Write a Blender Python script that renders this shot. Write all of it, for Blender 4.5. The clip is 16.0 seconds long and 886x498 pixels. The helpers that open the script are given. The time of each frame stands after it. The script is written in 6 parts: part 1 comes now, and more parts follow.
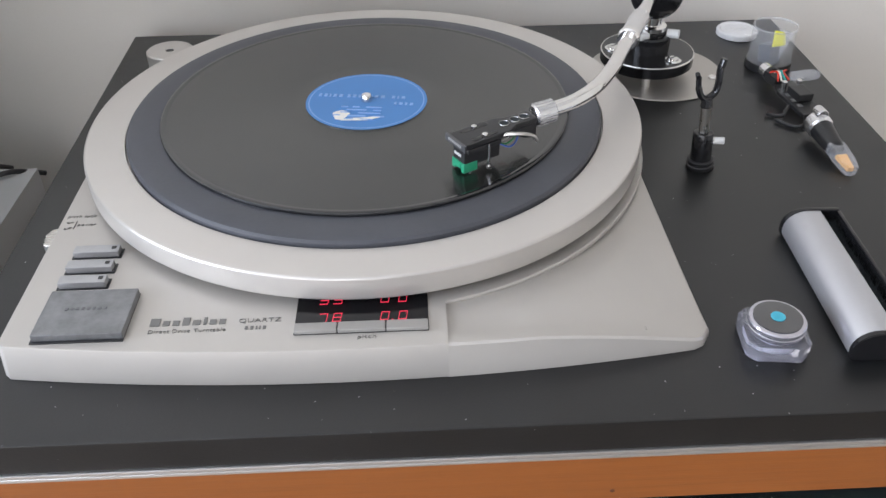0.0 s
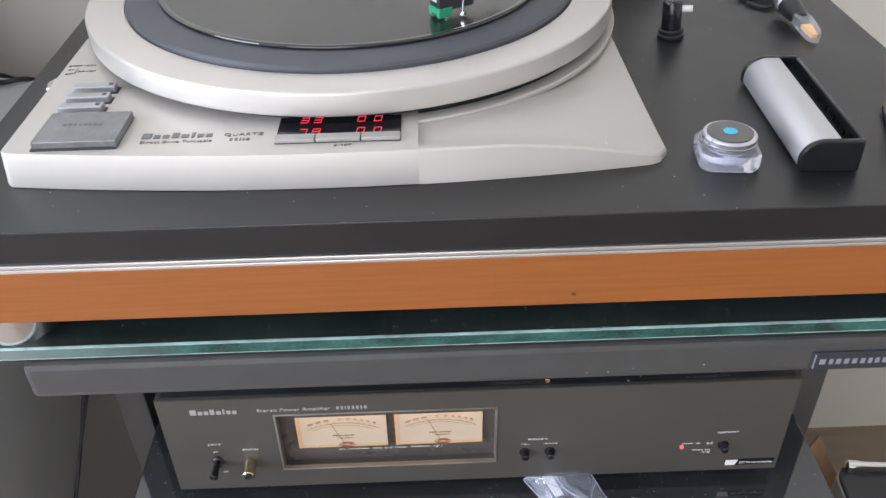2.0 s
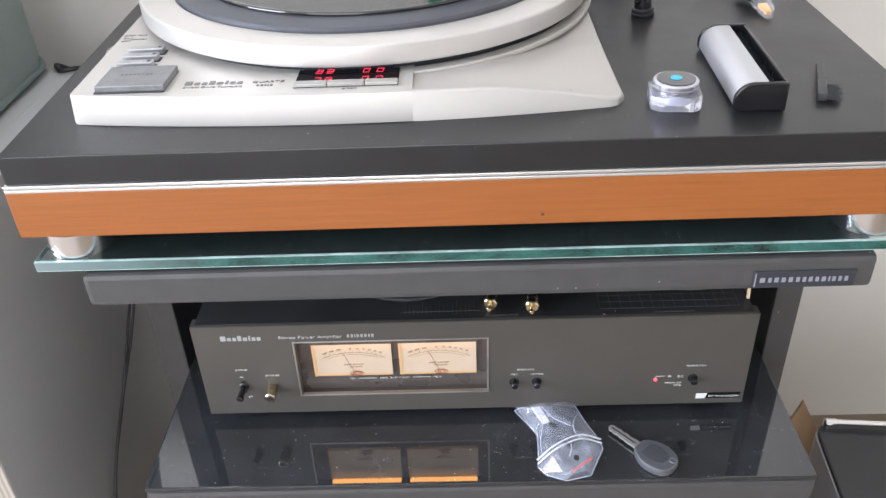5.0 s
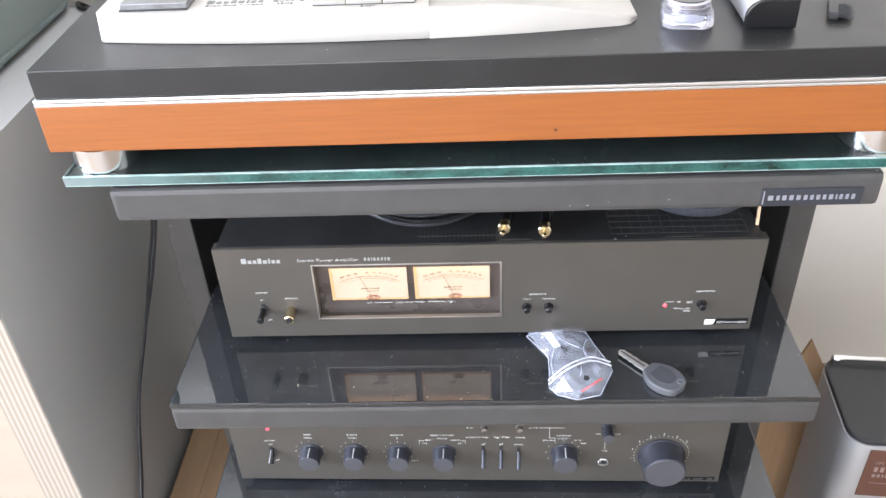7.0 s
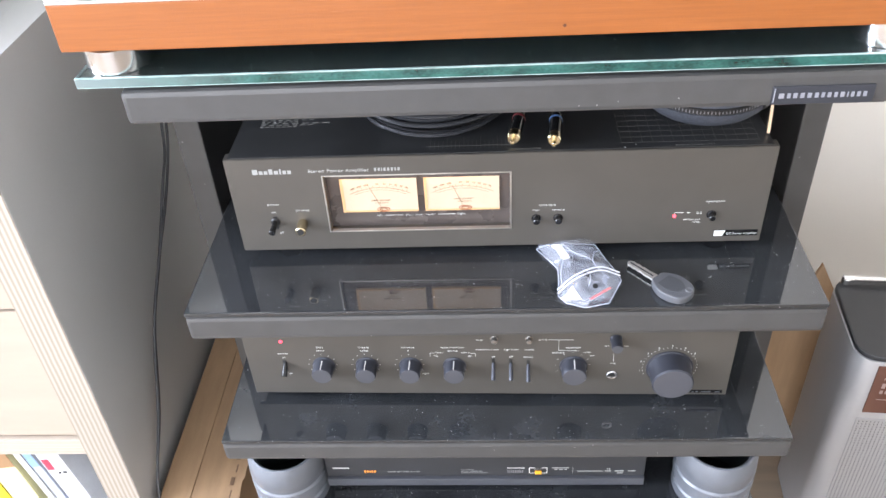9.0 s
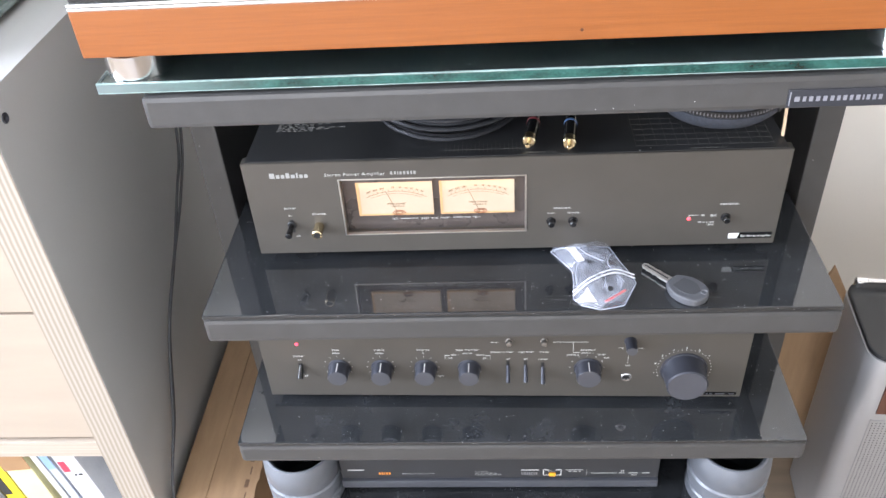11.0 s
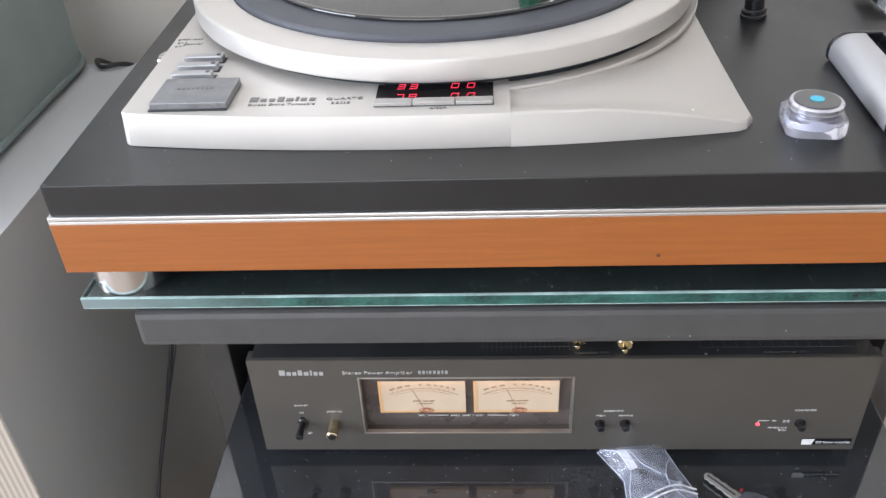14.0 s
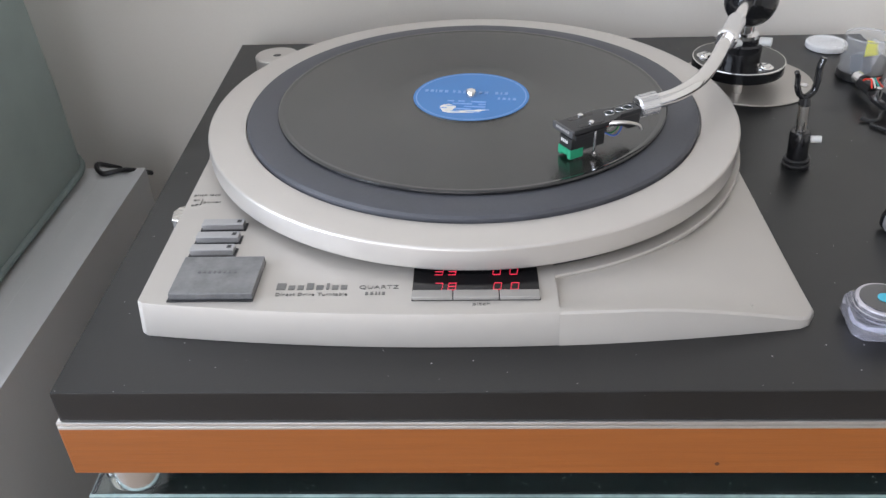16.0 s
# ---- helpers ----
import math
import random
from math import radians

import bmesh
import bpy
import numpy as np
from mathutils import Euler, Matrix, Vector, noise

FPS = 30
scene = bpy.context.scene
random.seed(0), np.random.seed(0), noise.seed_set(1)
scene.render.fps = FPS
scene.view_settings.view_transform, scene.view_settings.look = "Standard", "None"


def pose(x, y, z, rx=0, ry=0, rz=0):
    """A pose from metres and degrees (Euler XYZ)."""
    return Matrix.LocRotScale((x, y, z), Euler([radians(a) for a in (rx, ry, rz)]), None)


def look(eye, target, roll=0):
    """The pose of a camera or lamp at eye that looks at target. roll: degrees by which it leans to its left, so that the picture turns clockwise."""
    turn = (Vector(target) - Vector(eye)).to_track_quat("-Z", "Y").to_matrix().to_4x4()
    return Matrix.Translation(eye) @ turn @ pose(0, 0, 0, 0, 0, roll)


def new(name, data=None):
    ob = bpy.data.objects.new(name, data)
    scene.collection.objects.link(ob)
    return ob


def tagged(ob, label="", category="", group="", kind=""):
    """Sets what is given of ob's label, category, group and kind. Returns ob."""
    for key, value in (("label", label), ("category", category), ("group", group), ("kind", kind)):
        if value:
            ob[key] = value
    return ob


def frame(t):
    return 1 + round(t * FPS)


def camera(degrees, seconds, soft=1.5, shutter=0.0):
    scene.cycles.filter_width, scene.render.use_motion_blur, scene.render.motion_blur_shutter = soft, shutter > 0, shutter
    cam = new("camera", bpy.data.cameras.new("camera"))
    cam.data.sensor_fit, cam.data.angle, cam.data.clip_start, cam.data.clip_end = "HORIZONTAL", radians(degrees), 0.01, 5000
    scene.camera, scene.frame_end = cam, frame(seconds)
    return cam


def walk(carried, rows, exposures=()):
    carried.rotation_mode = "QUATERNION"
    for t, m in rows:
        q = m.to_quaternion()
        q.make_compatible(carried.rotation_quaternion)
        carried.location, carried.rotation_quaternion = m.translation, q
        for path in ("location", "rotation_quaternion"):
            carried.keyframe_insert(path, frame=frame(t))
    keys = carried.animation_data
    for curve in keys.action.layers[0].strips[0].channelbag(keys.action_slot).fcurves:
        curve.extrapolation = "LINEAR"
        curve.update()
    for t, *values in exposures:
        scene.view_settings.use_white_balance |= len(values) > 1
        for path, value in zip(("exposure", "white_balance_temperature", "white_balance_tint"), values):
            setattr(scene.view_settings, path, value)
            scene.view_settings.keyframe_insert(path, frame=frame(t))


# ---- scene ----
cam = camera(55.6, 16.0)
PATH = [
    (0, (-0.049, -0.321, 1.22), (0.008, 1.279, 0.021), -0.8),
    (0.5, (-0.063, -0.355, 1.211), (0.002, 1.259, 0.031), -0.8),
    (1, (-0.054, -0.376, 1.184), (0.011, 1.24, 0.007), -0.9),
    (1.5, (-0.035, -0.391, 1.165), (0.004, 1.225, -0.014), -1.2),
    (2, (-0.031, -0.405, 1.154), (-0.006, 1.213, -0.022), -1.4),
    (2.5, (-0.028, -0.422, 1.147), (-0.027, 1.209, -0.009), -1.7),
    (3, (-0.022, -0.445, 1.15), (-0.044, 1.204, 0.019), -2.1),
    (3.5, (-0.01, -0.469, 1.153), (-0.054, 1.197, 0.047), -2.4),
    (3.7, (-0.006, -0.476, 1.153), (-0.051, 1.192, 0.05), -2.5),
    (6, (-0.009, -0.531, 1.136), (-0.069, 1.121, 0.011), -2.5),
    (6.5, (-0.01, -0.539, 1.13), (-0.085, 1.097, -0.018), -2.8),
    (7, (-0.008, -0.544, 1.127), (-0.093, 1.079, -0.038), -2.9),
    (7.5, (-0.008, -0.55, 1.121), (-0.104, 1.055, -0.07), -3.2),
    (8, (-0.003, -0.553, 1.115), (-0.106, 1.039, -0.092), -3.4),
    (8.5, (-0.004, -0.561, 1.106), (-0.116, 1.014, -0.121), -3.5),
    (9, (-0.006, -0.571, 1.097), (-0.124, 0.993, -0.143), -3.8),
    (9.2, (-0.005, -0.575, 1.095), (-0.124, 0.988, -0.148), -3.9),
    (11.3, (-0.018, -0.575, 1.103), (-0.15, 0.995, -0.129), -4.2),
    (11.5, (-0.021, -0.566, 1.107), (-0.152, 1.005, -0.124), -4.2),
    (12, (-0.025, -0.543, 1.114), (-0.159, 1.034, -0.11), -4.1),
    (12.5, (-0.032, -0.52, 1.123), (-0.161, 1.07, -0.084), -3.8),
    (13, (-0.04, -0.497, 1.13), (-0.166, 1.113, -0.051), -3.5),
    (13.5, (-0.043, -0.47, 1.136), (-0.164, 1.146, -0.036), -3.3),
    (14, (-0.049, -0.437, 1.143), (-0.159, 1.195, -0.007), -3.0),
    (14.5, (-0.055, -0.403, 1.152), (-0.153, 1.246, 0.025), -2.7),
    (15, (-0.058, -0.374, 1.166), (-0.148, 1.277, 0.041), -2.5),
    (15.5, (-0.07, -0.364, 1.186), (-0.149, 1.29, 0.064), -2.2),
    (16, (-0.08, -0.357, 1.205), (-0.15, 1.298, 0.085), -1.9),
]
EXPOSURES = [(0.0, -0.02), (1.5, 0.19), (2.5, 0.33), (3.5, 0.45), (6.0, 0.84), (7.0, 1.12), (9.0, 1.24), (11.5, 1.07), (12.5, 1.00), (14.0, 0.45), (16.0, -0.01)]
walk(cam, [(t, look(eye, target, roll)) for t, eye, target, roll in PATH], EXPOSURES)

# ---- world, light ----
world = bpy.data.worlds.new("world")
scene.world = world
world.use_nodes = True
wn = world.node_tree
sky = wn.nodes.new("ShaderNodeTexSky")
sky.sky_type = "NISHITA"
sky.sun_disc = False
sky.sun_elevation = radians(35)
sky.sun_rotation = radians(200)
wn.links.new(sky.outputs[0], wn.nodes["Background"].inputs[0])
wn.nodes["Background"].inputs[1].default_value = 0.1

FLOOR = 0.18


def area_lamp(name, m, sx, sy, watts, colour):
    la = bpy.data.lights.new(name, "AREA")
    la.shape, la.size, la.size_y, la.energy, la.color = "RECTANGLE", sx, sy, watts, colour
    ob = new(name, la)
    ob.matrix_basis = m
    return ob


# daylight in the wide glazed opening behind the camera
area_lamp("window_daylight", look((-0.95, -2.66, 1.30), (-0.95, 0.0, 1.30)), 2.0, 1.9, 30, (0.785, 0.845, 0.99))
area_lamp("side_window_daylight", look((-2.17, -0.75, 1.45), (0.0, -0.75, 1.45)), 1.7, 1.3, 98, (0.770, 0.845, 1.0))


# ---- materials ----
def material(name, col, rough=0.5, metal=0.0, var=0.12, scale=30.0, rvar=0.08, bump=0.0, bscale=400.0, dust=0.0, coat=0.0,
             spec=0.5, stretch=(1, 1, 1), aniso=0.0, dust_scale=220.0, dust_size=0.22):
    m = bpy.data.materials.new(name)
    m.use_nodes = True
    nt = m.node_tree
    N, L = nt.nodes, nt.links
    b = N["Principled BSDF"]
    tc = N.new("ShaderNodeTexCoord")
    mp = N.new("ShaderNodeMapping")
    mp.inputs["Scale"].default_value = stretch
    L.new(tc.outputs["Object"], mp.inputs[0])
    n1 = N.new("ShaderNodeTexNoise")
    n1.inputs["Scale"].default_value, n1.inputs["Detail"].default_value = scale, 6
    L.new(mp.outputs[0], n1.inputs["Vector"])
    n2 = N.new("ShaderNodeTexNoise")
    n2.inputs["Scale"].default_value, n2.inputs["Detail"].default_value = bscale, 3
    L.new(mp.outputs[0], n2.inputs["Vector"])
    add = N.new("ShaderNodeMath")
    add.operation = "MULTIPLY_ADD"
    add.inputs[1].default_value = 0.35
    L.new(n2.outputs[0], add.inputs[0])
    L.new(n1.outputs[0], add.inputs[2])
    ramp = N.new("ShaderNodeMapRange")
    ramp.inputs["From Min"].default_value, ramp.inputs["From Max"].default_value = 0.35, 1.0
    L.new(add.outputs[0], ramp.inputs["Value"])
    mix = N.new("ShaderNodeMix")
    mix.data_type = "RGBA"
    L.new(ramp.outputs[0], mix.inputs[0])
    mix.inputs[6].default_value = (*[max(0, c * (1 - var)) for c in col], 1)
    mix.inputs[7].default_value = (*[min(1, c * (1 + var)) for c in col], 1)
    out = mix.outputs[2]
    rr = N.new("ShaderNodeMapRange")
    rr.inputs["To Min"].default_value, rr.inputs["To Max"].default_value = max(0.0, rough - rvar), min(1, rough + rvar)
    L.new(n1.outputs[0], rr.inputs["Value"])
    rough_out = rr.outputs[0]
    if dust:
        v = N.new("ShaderNodeTexVoronoi")
        v.inputs["Scale"].default_value = dust_scale
        L.new(tc.outputs["Object"], v.inputs["Vector"])
        sp = N.new("ShaderNodeSeparateColor")
        L.new(v.outputs["Color"], sp.inputs[0])
        size = N.new("ShaderNodeMath")
        size.operation = "MULTIPLY"
        L.new(sp.outputs[1], size.inputs[0])
        size.inputs[1].default_value = dust_size
        lt = N.new("ShaderNodeMath")
        lt.operation = "LESS_THAN"
        L.new(v.outputs["Distance"], lt.inputs[0])
        L.new(size.outputs[0], lt.inputs[1])
        pick = N.new("ShaderNodeMath")
        pick.operation = "LESS_THAN"
        L.new(sp.outputs[0], pick.inputs[0])
        pick.inputs[1].default_value = dust
        both = N.new("ShaderNodeMath")
        both.operation = "MULTIPLY"
        L.new(lt.outputs[0], both.inputs[0])
        L.new(pick.outputs[0], both.inputs[1])
        dm = N.new("ShaderNodeMix")
        dm.data_type = "RGBA"
        L.new(both.outputs[0], dm.inputs[0])
        L.new(out, dm.inputs[6])
        dm.inputs[7].default_value = (0.45, 0.45, 0.45, 1)
        out = dm.outputs[2]
        ra = N.new("ShaderNodeMath")
        ra.operation = "ADD"
        L.new(both.outputs[0], ra.inputs[0])
        L.new(rough_out, ra.inputs[1])
        rough_out = ra.outputs[0]
    L.new(out, b.inputs["Base Color"])
    L.new(rough_out, b.inputs["Roughness"])
    b.inputs["Metallic"].default_value = metal
    b.inputs["Coat Weight"].default_value = coat
    b.inputs["Specular IOR Level"].default_value = spec
    b.inputs["Anisotropic"].default_value = aniso
    if bump:
        bp = N.new("ShaderNodeBump")
        bp.inputs["Strength"].default_value, bp.inputs["Distance"].default_value = bump, 0.0005
        L.new(n2.outputs[0], bp.inputs["Height"])
        L.new(bp.outputs[0], b.inputs["Normal"])
    return m


def glow(name, col, strength, back=(0.02, 0.02, 0.02)):
    m = material(name, back, 0.4)
    b = m.node_tree.nodes["Principled BSDF"]
    b.inputs["Emission Color"].default_value = (*col, 1)
    b.inputs["Emission Strength"].default_value = strength
    return m


def clear(name, col, rough=0.03, ior=1.45, alpha=None):
    m = bpy.data.materials.new(name)
    m.use_nodes = True
    b = m.node_tree.nodes["Principled BSDF"]
    b.inputs["Base Color"].default_value = (*col, 1)
    b.inputs["Transmission Weight"].default_value = 1
    b.inputs["Roughness"].default_value = rough
    b.inputs["IOR"].default_value = ior
    if alpha is not None:
        b.inputs["Alpha"].default_value = alpha
    return m


PLINTH = material("satin_black_laminate", (0.0085, 0.0088, 0.0092), 0.36, var=0.2, bump=0.14, bscale=900, spec=0.62, dust=0.03, dust_scale=480, dust_size=0.2)
SILVER = material("champagne_paint", (0.49, 0.462, 0.425), 0.42, 0.35, var=0.03, rvar=0.04, bump=0.05, bscale=1500)
RIM = material("cast_aluminium", (0.58, 0.550, 0.515), 0.36, 0.55, var=0.03, rvar=0.04, bump=0.04, bscale=1600)
RUBBER = material("grey_rubber", (0.062, 0.064, 0.074), 0.5, var=0.15, bump=0.1)
CHROME = material("chrome", (0.78, 0.77, 0.76), 0.10, 1.0, var=0.03, rvar=0.04)
STEEL = material("brushed_steel", (0.55, 0.53, 0.50), 0.28, 1.0, var=0.06, stretch=(1, 20, 1))
ALU = material("turned_aluminium", (0.72, 0.72, 0.73), 0.25, 1.0, var=0.05, stretch=(1, 1, 30))
BLACK = material("black_plastic", (0.016, 0.016, 0.017), 0.35, var=0.2, bump=0.05)
GLOSSBLACK = material("gloss_black_lacquer", (0.010, 0.010, 0.011), 0.12, var=0.1, rvar=0.03)
POWDER = material("charcoal_powder_coat", (0.058, 0.0565, 0.0555), 0.43, var=0.12, scale=60, bump=0.16, bscale=1400, dust=0.02, dust_scale=500)
BLACKGLASS = material("black_glass", (0.024, 0.0258, 0.0285), 0.03, var=0.45, rvar=0.015, spec=1.0, dust=0.16, dust_scale=620, dust_size=0.2)
PANEL = material("dark_bronze_anodised", (0.092, 0.084, 0.074), 0.40, 0.35, var=0.06, rvar=0.04, bump=0.05, bscale=1500)
CASE_METAL = material("black_case_enamel", (0.027, 0.0275, 0.029), 0.38, var=0.2, bump=0.2, bscale=1200, dust=0.02)
KNOB = material("graphite_knob", (0.048, 0.051, 0.065), 0.34, 0.4, var=0.08)
KNOBCAP = material("brushed_knob_cap", (0.105, 0.108, 0.125), 0.36, 0.5, var=0.05)
PRINT = material("white_print", (0.66, 0.66, 0.64), 0.6, var=0.03)
DARKPRINT = material("black_print", (0.03, 0.03, 0.03), 0.6, var=0.03)
GOLD = material("gold_plate", (0.62, 0.52, 0.34), 0.20, 1.0, var=0.06)
WALL = material("matt_wall_paint", (0.70, 0.663, 0.606), 0.85, var=0.03, scale=3, bump=0.15, bscale=300)
CEIL = material("ceiling_paint", (0.80, 0.79, 0.77), 0.9, var=0.02, scale=3)
GREYPANEL = material("grey_laminate", (0.51, 0.515, 0.508), 0.5, var=0.06, scale=6, bump=0.06, bscale=700)
FABRIC = material("grey_green_fabric", (0.235, 0.28, 0.265), 0.8, var=0.12, scale=20, bump=0.5, bscale=1200)
PIPING = material("dark_piping", (0.17, 0.21, 0.20), 0.7)
CARD = material("corrugated_cardboard", (0.34, 0.215, 0.12), 0.85, var=0.22, scale=12, stretch=(6, 1, 1), bump=0.2)
PALEWOOD = material("pale_birch_front", (0.38, 0.315, 0.25), 0.5, var=0.06, scale=8, stretch=(1, 1, 8), bump=0.05)
FLOORWOOD = material("tan_floorboard", (0.20, 0.152, 0.108), 0.5, var=0.2, scale=10, stretch=(1, 8, 1), bump=0.1)
FOAM = material("black_foam", (0.021, 0.027, 0.030), 0.9)


def wood_veneer():
    m = material("cherry_veneer", (0.276, 0.086, 0.0185), 0.40, var=0.14, scale=60, stretch=(0.22, 1, 6), bump=0.3, bscale=260)
    return m


WOOD = wood_veneer()


def plywood():
    m = material("plywood_edge", (0.62, 0.52, 0.40), 0.6, var=0.08, scale=20, stretch=(1, 1, 0.2))
    nt = m.node_tree
    N, L = nt.nodes, nt.links
    w = N.new("ShaderNodeTexWave")
    w.bands_direction = "X"
    w.inputs["Scale"].default_value = 62
    w.inputs["Distortion"].default_value = 0.6
    tc = [n for n in N if n.type == "TEX_COORD"][0]
    L.new(tc.outputs["Object"], w.inputs["Vector"])
    mix = N.new("ShaderNodeMix")
    mix.data_type = "RGBA"
    L.new(w.outputs["Fac"], mix.inputs[0])
    mix.inputs[6].default_value = (0.27, 0.225, 0.175, 1)
    mix.inputs[7].default_value = (0.40, 0.355, 0.30, 1)
    L.new(mix.outputs[2], N["Principled BSDF"].inputs["Base Color"])
    return m


PLY = plywood()


def vinyl():
    m = material("black_shellac", (0.006, 0.0063, 0.0057), 0.24, var=0.1, rvar=0.03, coat=0.2, spec=0.9)
    N, L = m.node_tree.nodes, m.node_tree.links
    b = N["Principled BSDF"]
    tan = N.new("ShaderNodeTangent")
    tan.direction_type, tan.axis = "RADIAL", "Z"
    L.new(tan.outputs[0], b.inputs["Tangent"])
    b.inputs["Anisotropic"].default_value = 0.9
    b.inputs["Anisotropic Rotation"].default_value = 0.25
    b.inputs["Coat Roughness"].default_value = 0.04
    tc = [n for n in N if n.type == "TEX_COORD"][0]
    w = N.new("ShaderNodeTexWave")
    w.wave_type, w.rings_direction = "RINGS", "Z"
    w.inputs["Scale"].default_value = 260
    L.new(tc.outputs["Object"], w.inputs["Vector"])
    bp = N.new("ShaderNodeBump")
    bp.inputs["Strength"].default_value, bp.inputs["Distance"].default_value = 0.16, 0.0002
    L.new(w.outputs["Fac"], bp.inputs["Height"])
    L.new(bp.outputs[0], b.inputs["Normal"])
    return m


VINYL = vinyl()
GLASS = clear("clear_glass", (0.80, 0.93, 0.90), 0.02, 1.5)


def dusty(m, share, scale):
    """Specks and a thin film of dust that lie on a clear sheet."""
    N, L = m.node_tree.nodes, m.node_tree.links
    tc, v, n = N.new("ShaderNodeTexCoord"), N.new("ShaderNodeTexVoronoi"), N.new("ShaderNodeTexNoise")
    v.inputs["Scale"].default_value, n.inputs["Scale"].default_value = scale, 25
    sp = N.new("ShaderNodeSeparateColor")
    pick, near, both, film, low = [N.new("ShaderNodeMath") for _ in range(5)]
    pick.operation = near.operation = "LESS_THAN"
    both.operation = film.operation = "MULTIPLY"
    low.operation = "MAXIMUM"
    pick.inputs[1].default_value, near.inputs[1].default_value, film.inputs[1].default_value = share, 0.16, 0.03
    for q in (v, n):
        L.new(tc.outputs["Object"], q.inputs["Vector"])
    L.new(v.outputs["Color"], sp.inputs[0])
    L.new(sp.outputs[0], pick.inputs[0])
    L.new(v.outputs["Distance"], near.inputs[0])
    L.new(pick.outputs[0], both.inputs[0])
    L.new(near.outputs[0], both.inputs[1])
    L.new(n.outputs[0], film.inputs[0])
    L.new(both.outputs[0], low.inputs[0])
    L.new(film.outputs[0], low.inputs[1])
    inv = N.new("ShaderNodeMath")
    inv.operation = "SUBTRACT"
    inv.inputs[0].default_value = 1.0
    L.new(low.outputs[0], inv.inputs[1])
    L.new(inv.outputs[0], N["Principled BSDF"].inputs["Transmission Weight"])


dusty(GLASS, 0.06, 520)
NAMEBAR = material("silver_name_print", (0.34, 0.34, 0.33), 0.5, var=0.03)
SOFTINK = material("thin_black_print", (0.16, 0.155, 0.145), 0.6, var=0.03)
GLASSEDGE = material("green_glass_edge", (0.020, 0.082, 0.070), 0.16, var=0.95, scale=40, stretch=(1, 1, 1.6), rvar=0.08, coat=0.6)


def lit_corner(m):
    """Paints light from the left into the colour: paler towards the slab's corner."""
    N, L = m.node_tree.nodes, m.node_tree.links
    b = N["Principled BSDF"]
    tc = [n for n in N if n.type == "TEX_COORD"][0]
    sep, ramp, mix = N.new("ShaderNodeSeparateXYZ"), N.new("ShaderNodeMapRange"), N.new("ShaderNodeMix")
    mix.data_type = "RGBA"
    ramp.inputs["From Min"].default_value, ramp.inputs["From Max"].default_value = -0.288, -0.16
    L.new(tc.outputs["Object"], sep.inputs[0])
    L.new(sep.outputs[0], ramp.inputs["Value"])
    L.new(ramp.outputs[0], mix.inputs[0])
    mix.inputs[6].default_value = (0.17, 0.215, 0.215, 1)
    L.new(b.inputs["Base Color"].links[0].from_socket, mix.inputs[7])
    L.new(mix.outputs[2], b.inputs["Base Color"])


lit_corner(GLASSEDGE)
FOOTMETAL = material("polished_turned_foot", (0.80, 0.80, 0.81), 0.17, 1.0, var=0.02, rvar=0.03)
TRIM = material("satin_trim", (0.80, 0.79, 0.78), 0.30, 0.9, var=0.04, rvar=0.06)
ACRYLIC = clear("clear_acrylic", (0.95, 0.95, 0.97), 0.04, 1.45)
MILKY = material("milky_clear_plastic", (0.72, 0.73, 0.76), 0.2, var=0.06, spec=0.6)
MILKY.node_tree.nodes["Principled BSDF"].inputs["Alpha"].default_value = 0.24
TUBWALL = material("thin_clear_plastic", (0.74, 0.76, 0.80), 0.08, var=0.04, spec=0.7)
TUBWALL.node_tree.nodes["Principled BSDF"].inputs["Alpha"].default_value = 0.11


# ---- mesh helpers ----
def bm_box(x0, x1, y0, y1, z0, z1, bev=0.0, seg=2):
    bm = bmesh.new()
    bmesh.ops.create_cube(bm, size=1, matrix=Matrix.Translation(((x0 + x1) / 2, (y0 + y1) / 2, (z0 + z1) / 2)) @ Matrix.Diagonal((abs(x1 - x0), abs(y1 - y0), abs(z1 - z0), 1)))
    if bev:
        bmesh.ops.bevel(bm, geom=bm.edges[:], offset=bev, segments=seg, profile=0.6, affect="EDGES")
        bm.normal_update()
        for f in bm.faces:
            f.smooth = max(abs(c) for c in f.normal) < 0.9995
    return bm


def bm_lathe(profile, n=48, at=(0, 0, 0)):
    """A turned form about the upright axis: (radius, height) pairs; a radius of 0 closes it."""
    bm = bmesh.new()
    rings = []
    for r, z in profile:
        if r < 1e-6:
            rings.append([bm.verts.new((at[0], at[1], at[2] + z))])
        else:
            rings.append([bm.verts.new((at[0] + r * math.cos(2 * math.pi * i / n), at[1] + r * math.sin(2 * math.pi * i / n), at[2] + z)) for i in range(n)])
    for a, b in zip(rings, rings[1:]):
        for i in range(n):
            j = (i + 1) % n
            if len(a) == 1 and len(b) > 1:
                bm.faces.new((a[0], b[j], b[i]))
            elif len(b) == 1 and len(a) > 1:
                bm.faces.new((a[i], a[j], b[0]))
            elif len(a) > 1:
                bm.faces.new((a[i], a[j], b[j], b[i]))
    for f in bm.faces:
        f.smooth = True
    bmesh.ops.recalc_face_normals(bm, faces=bm.faces[:])
    return bm


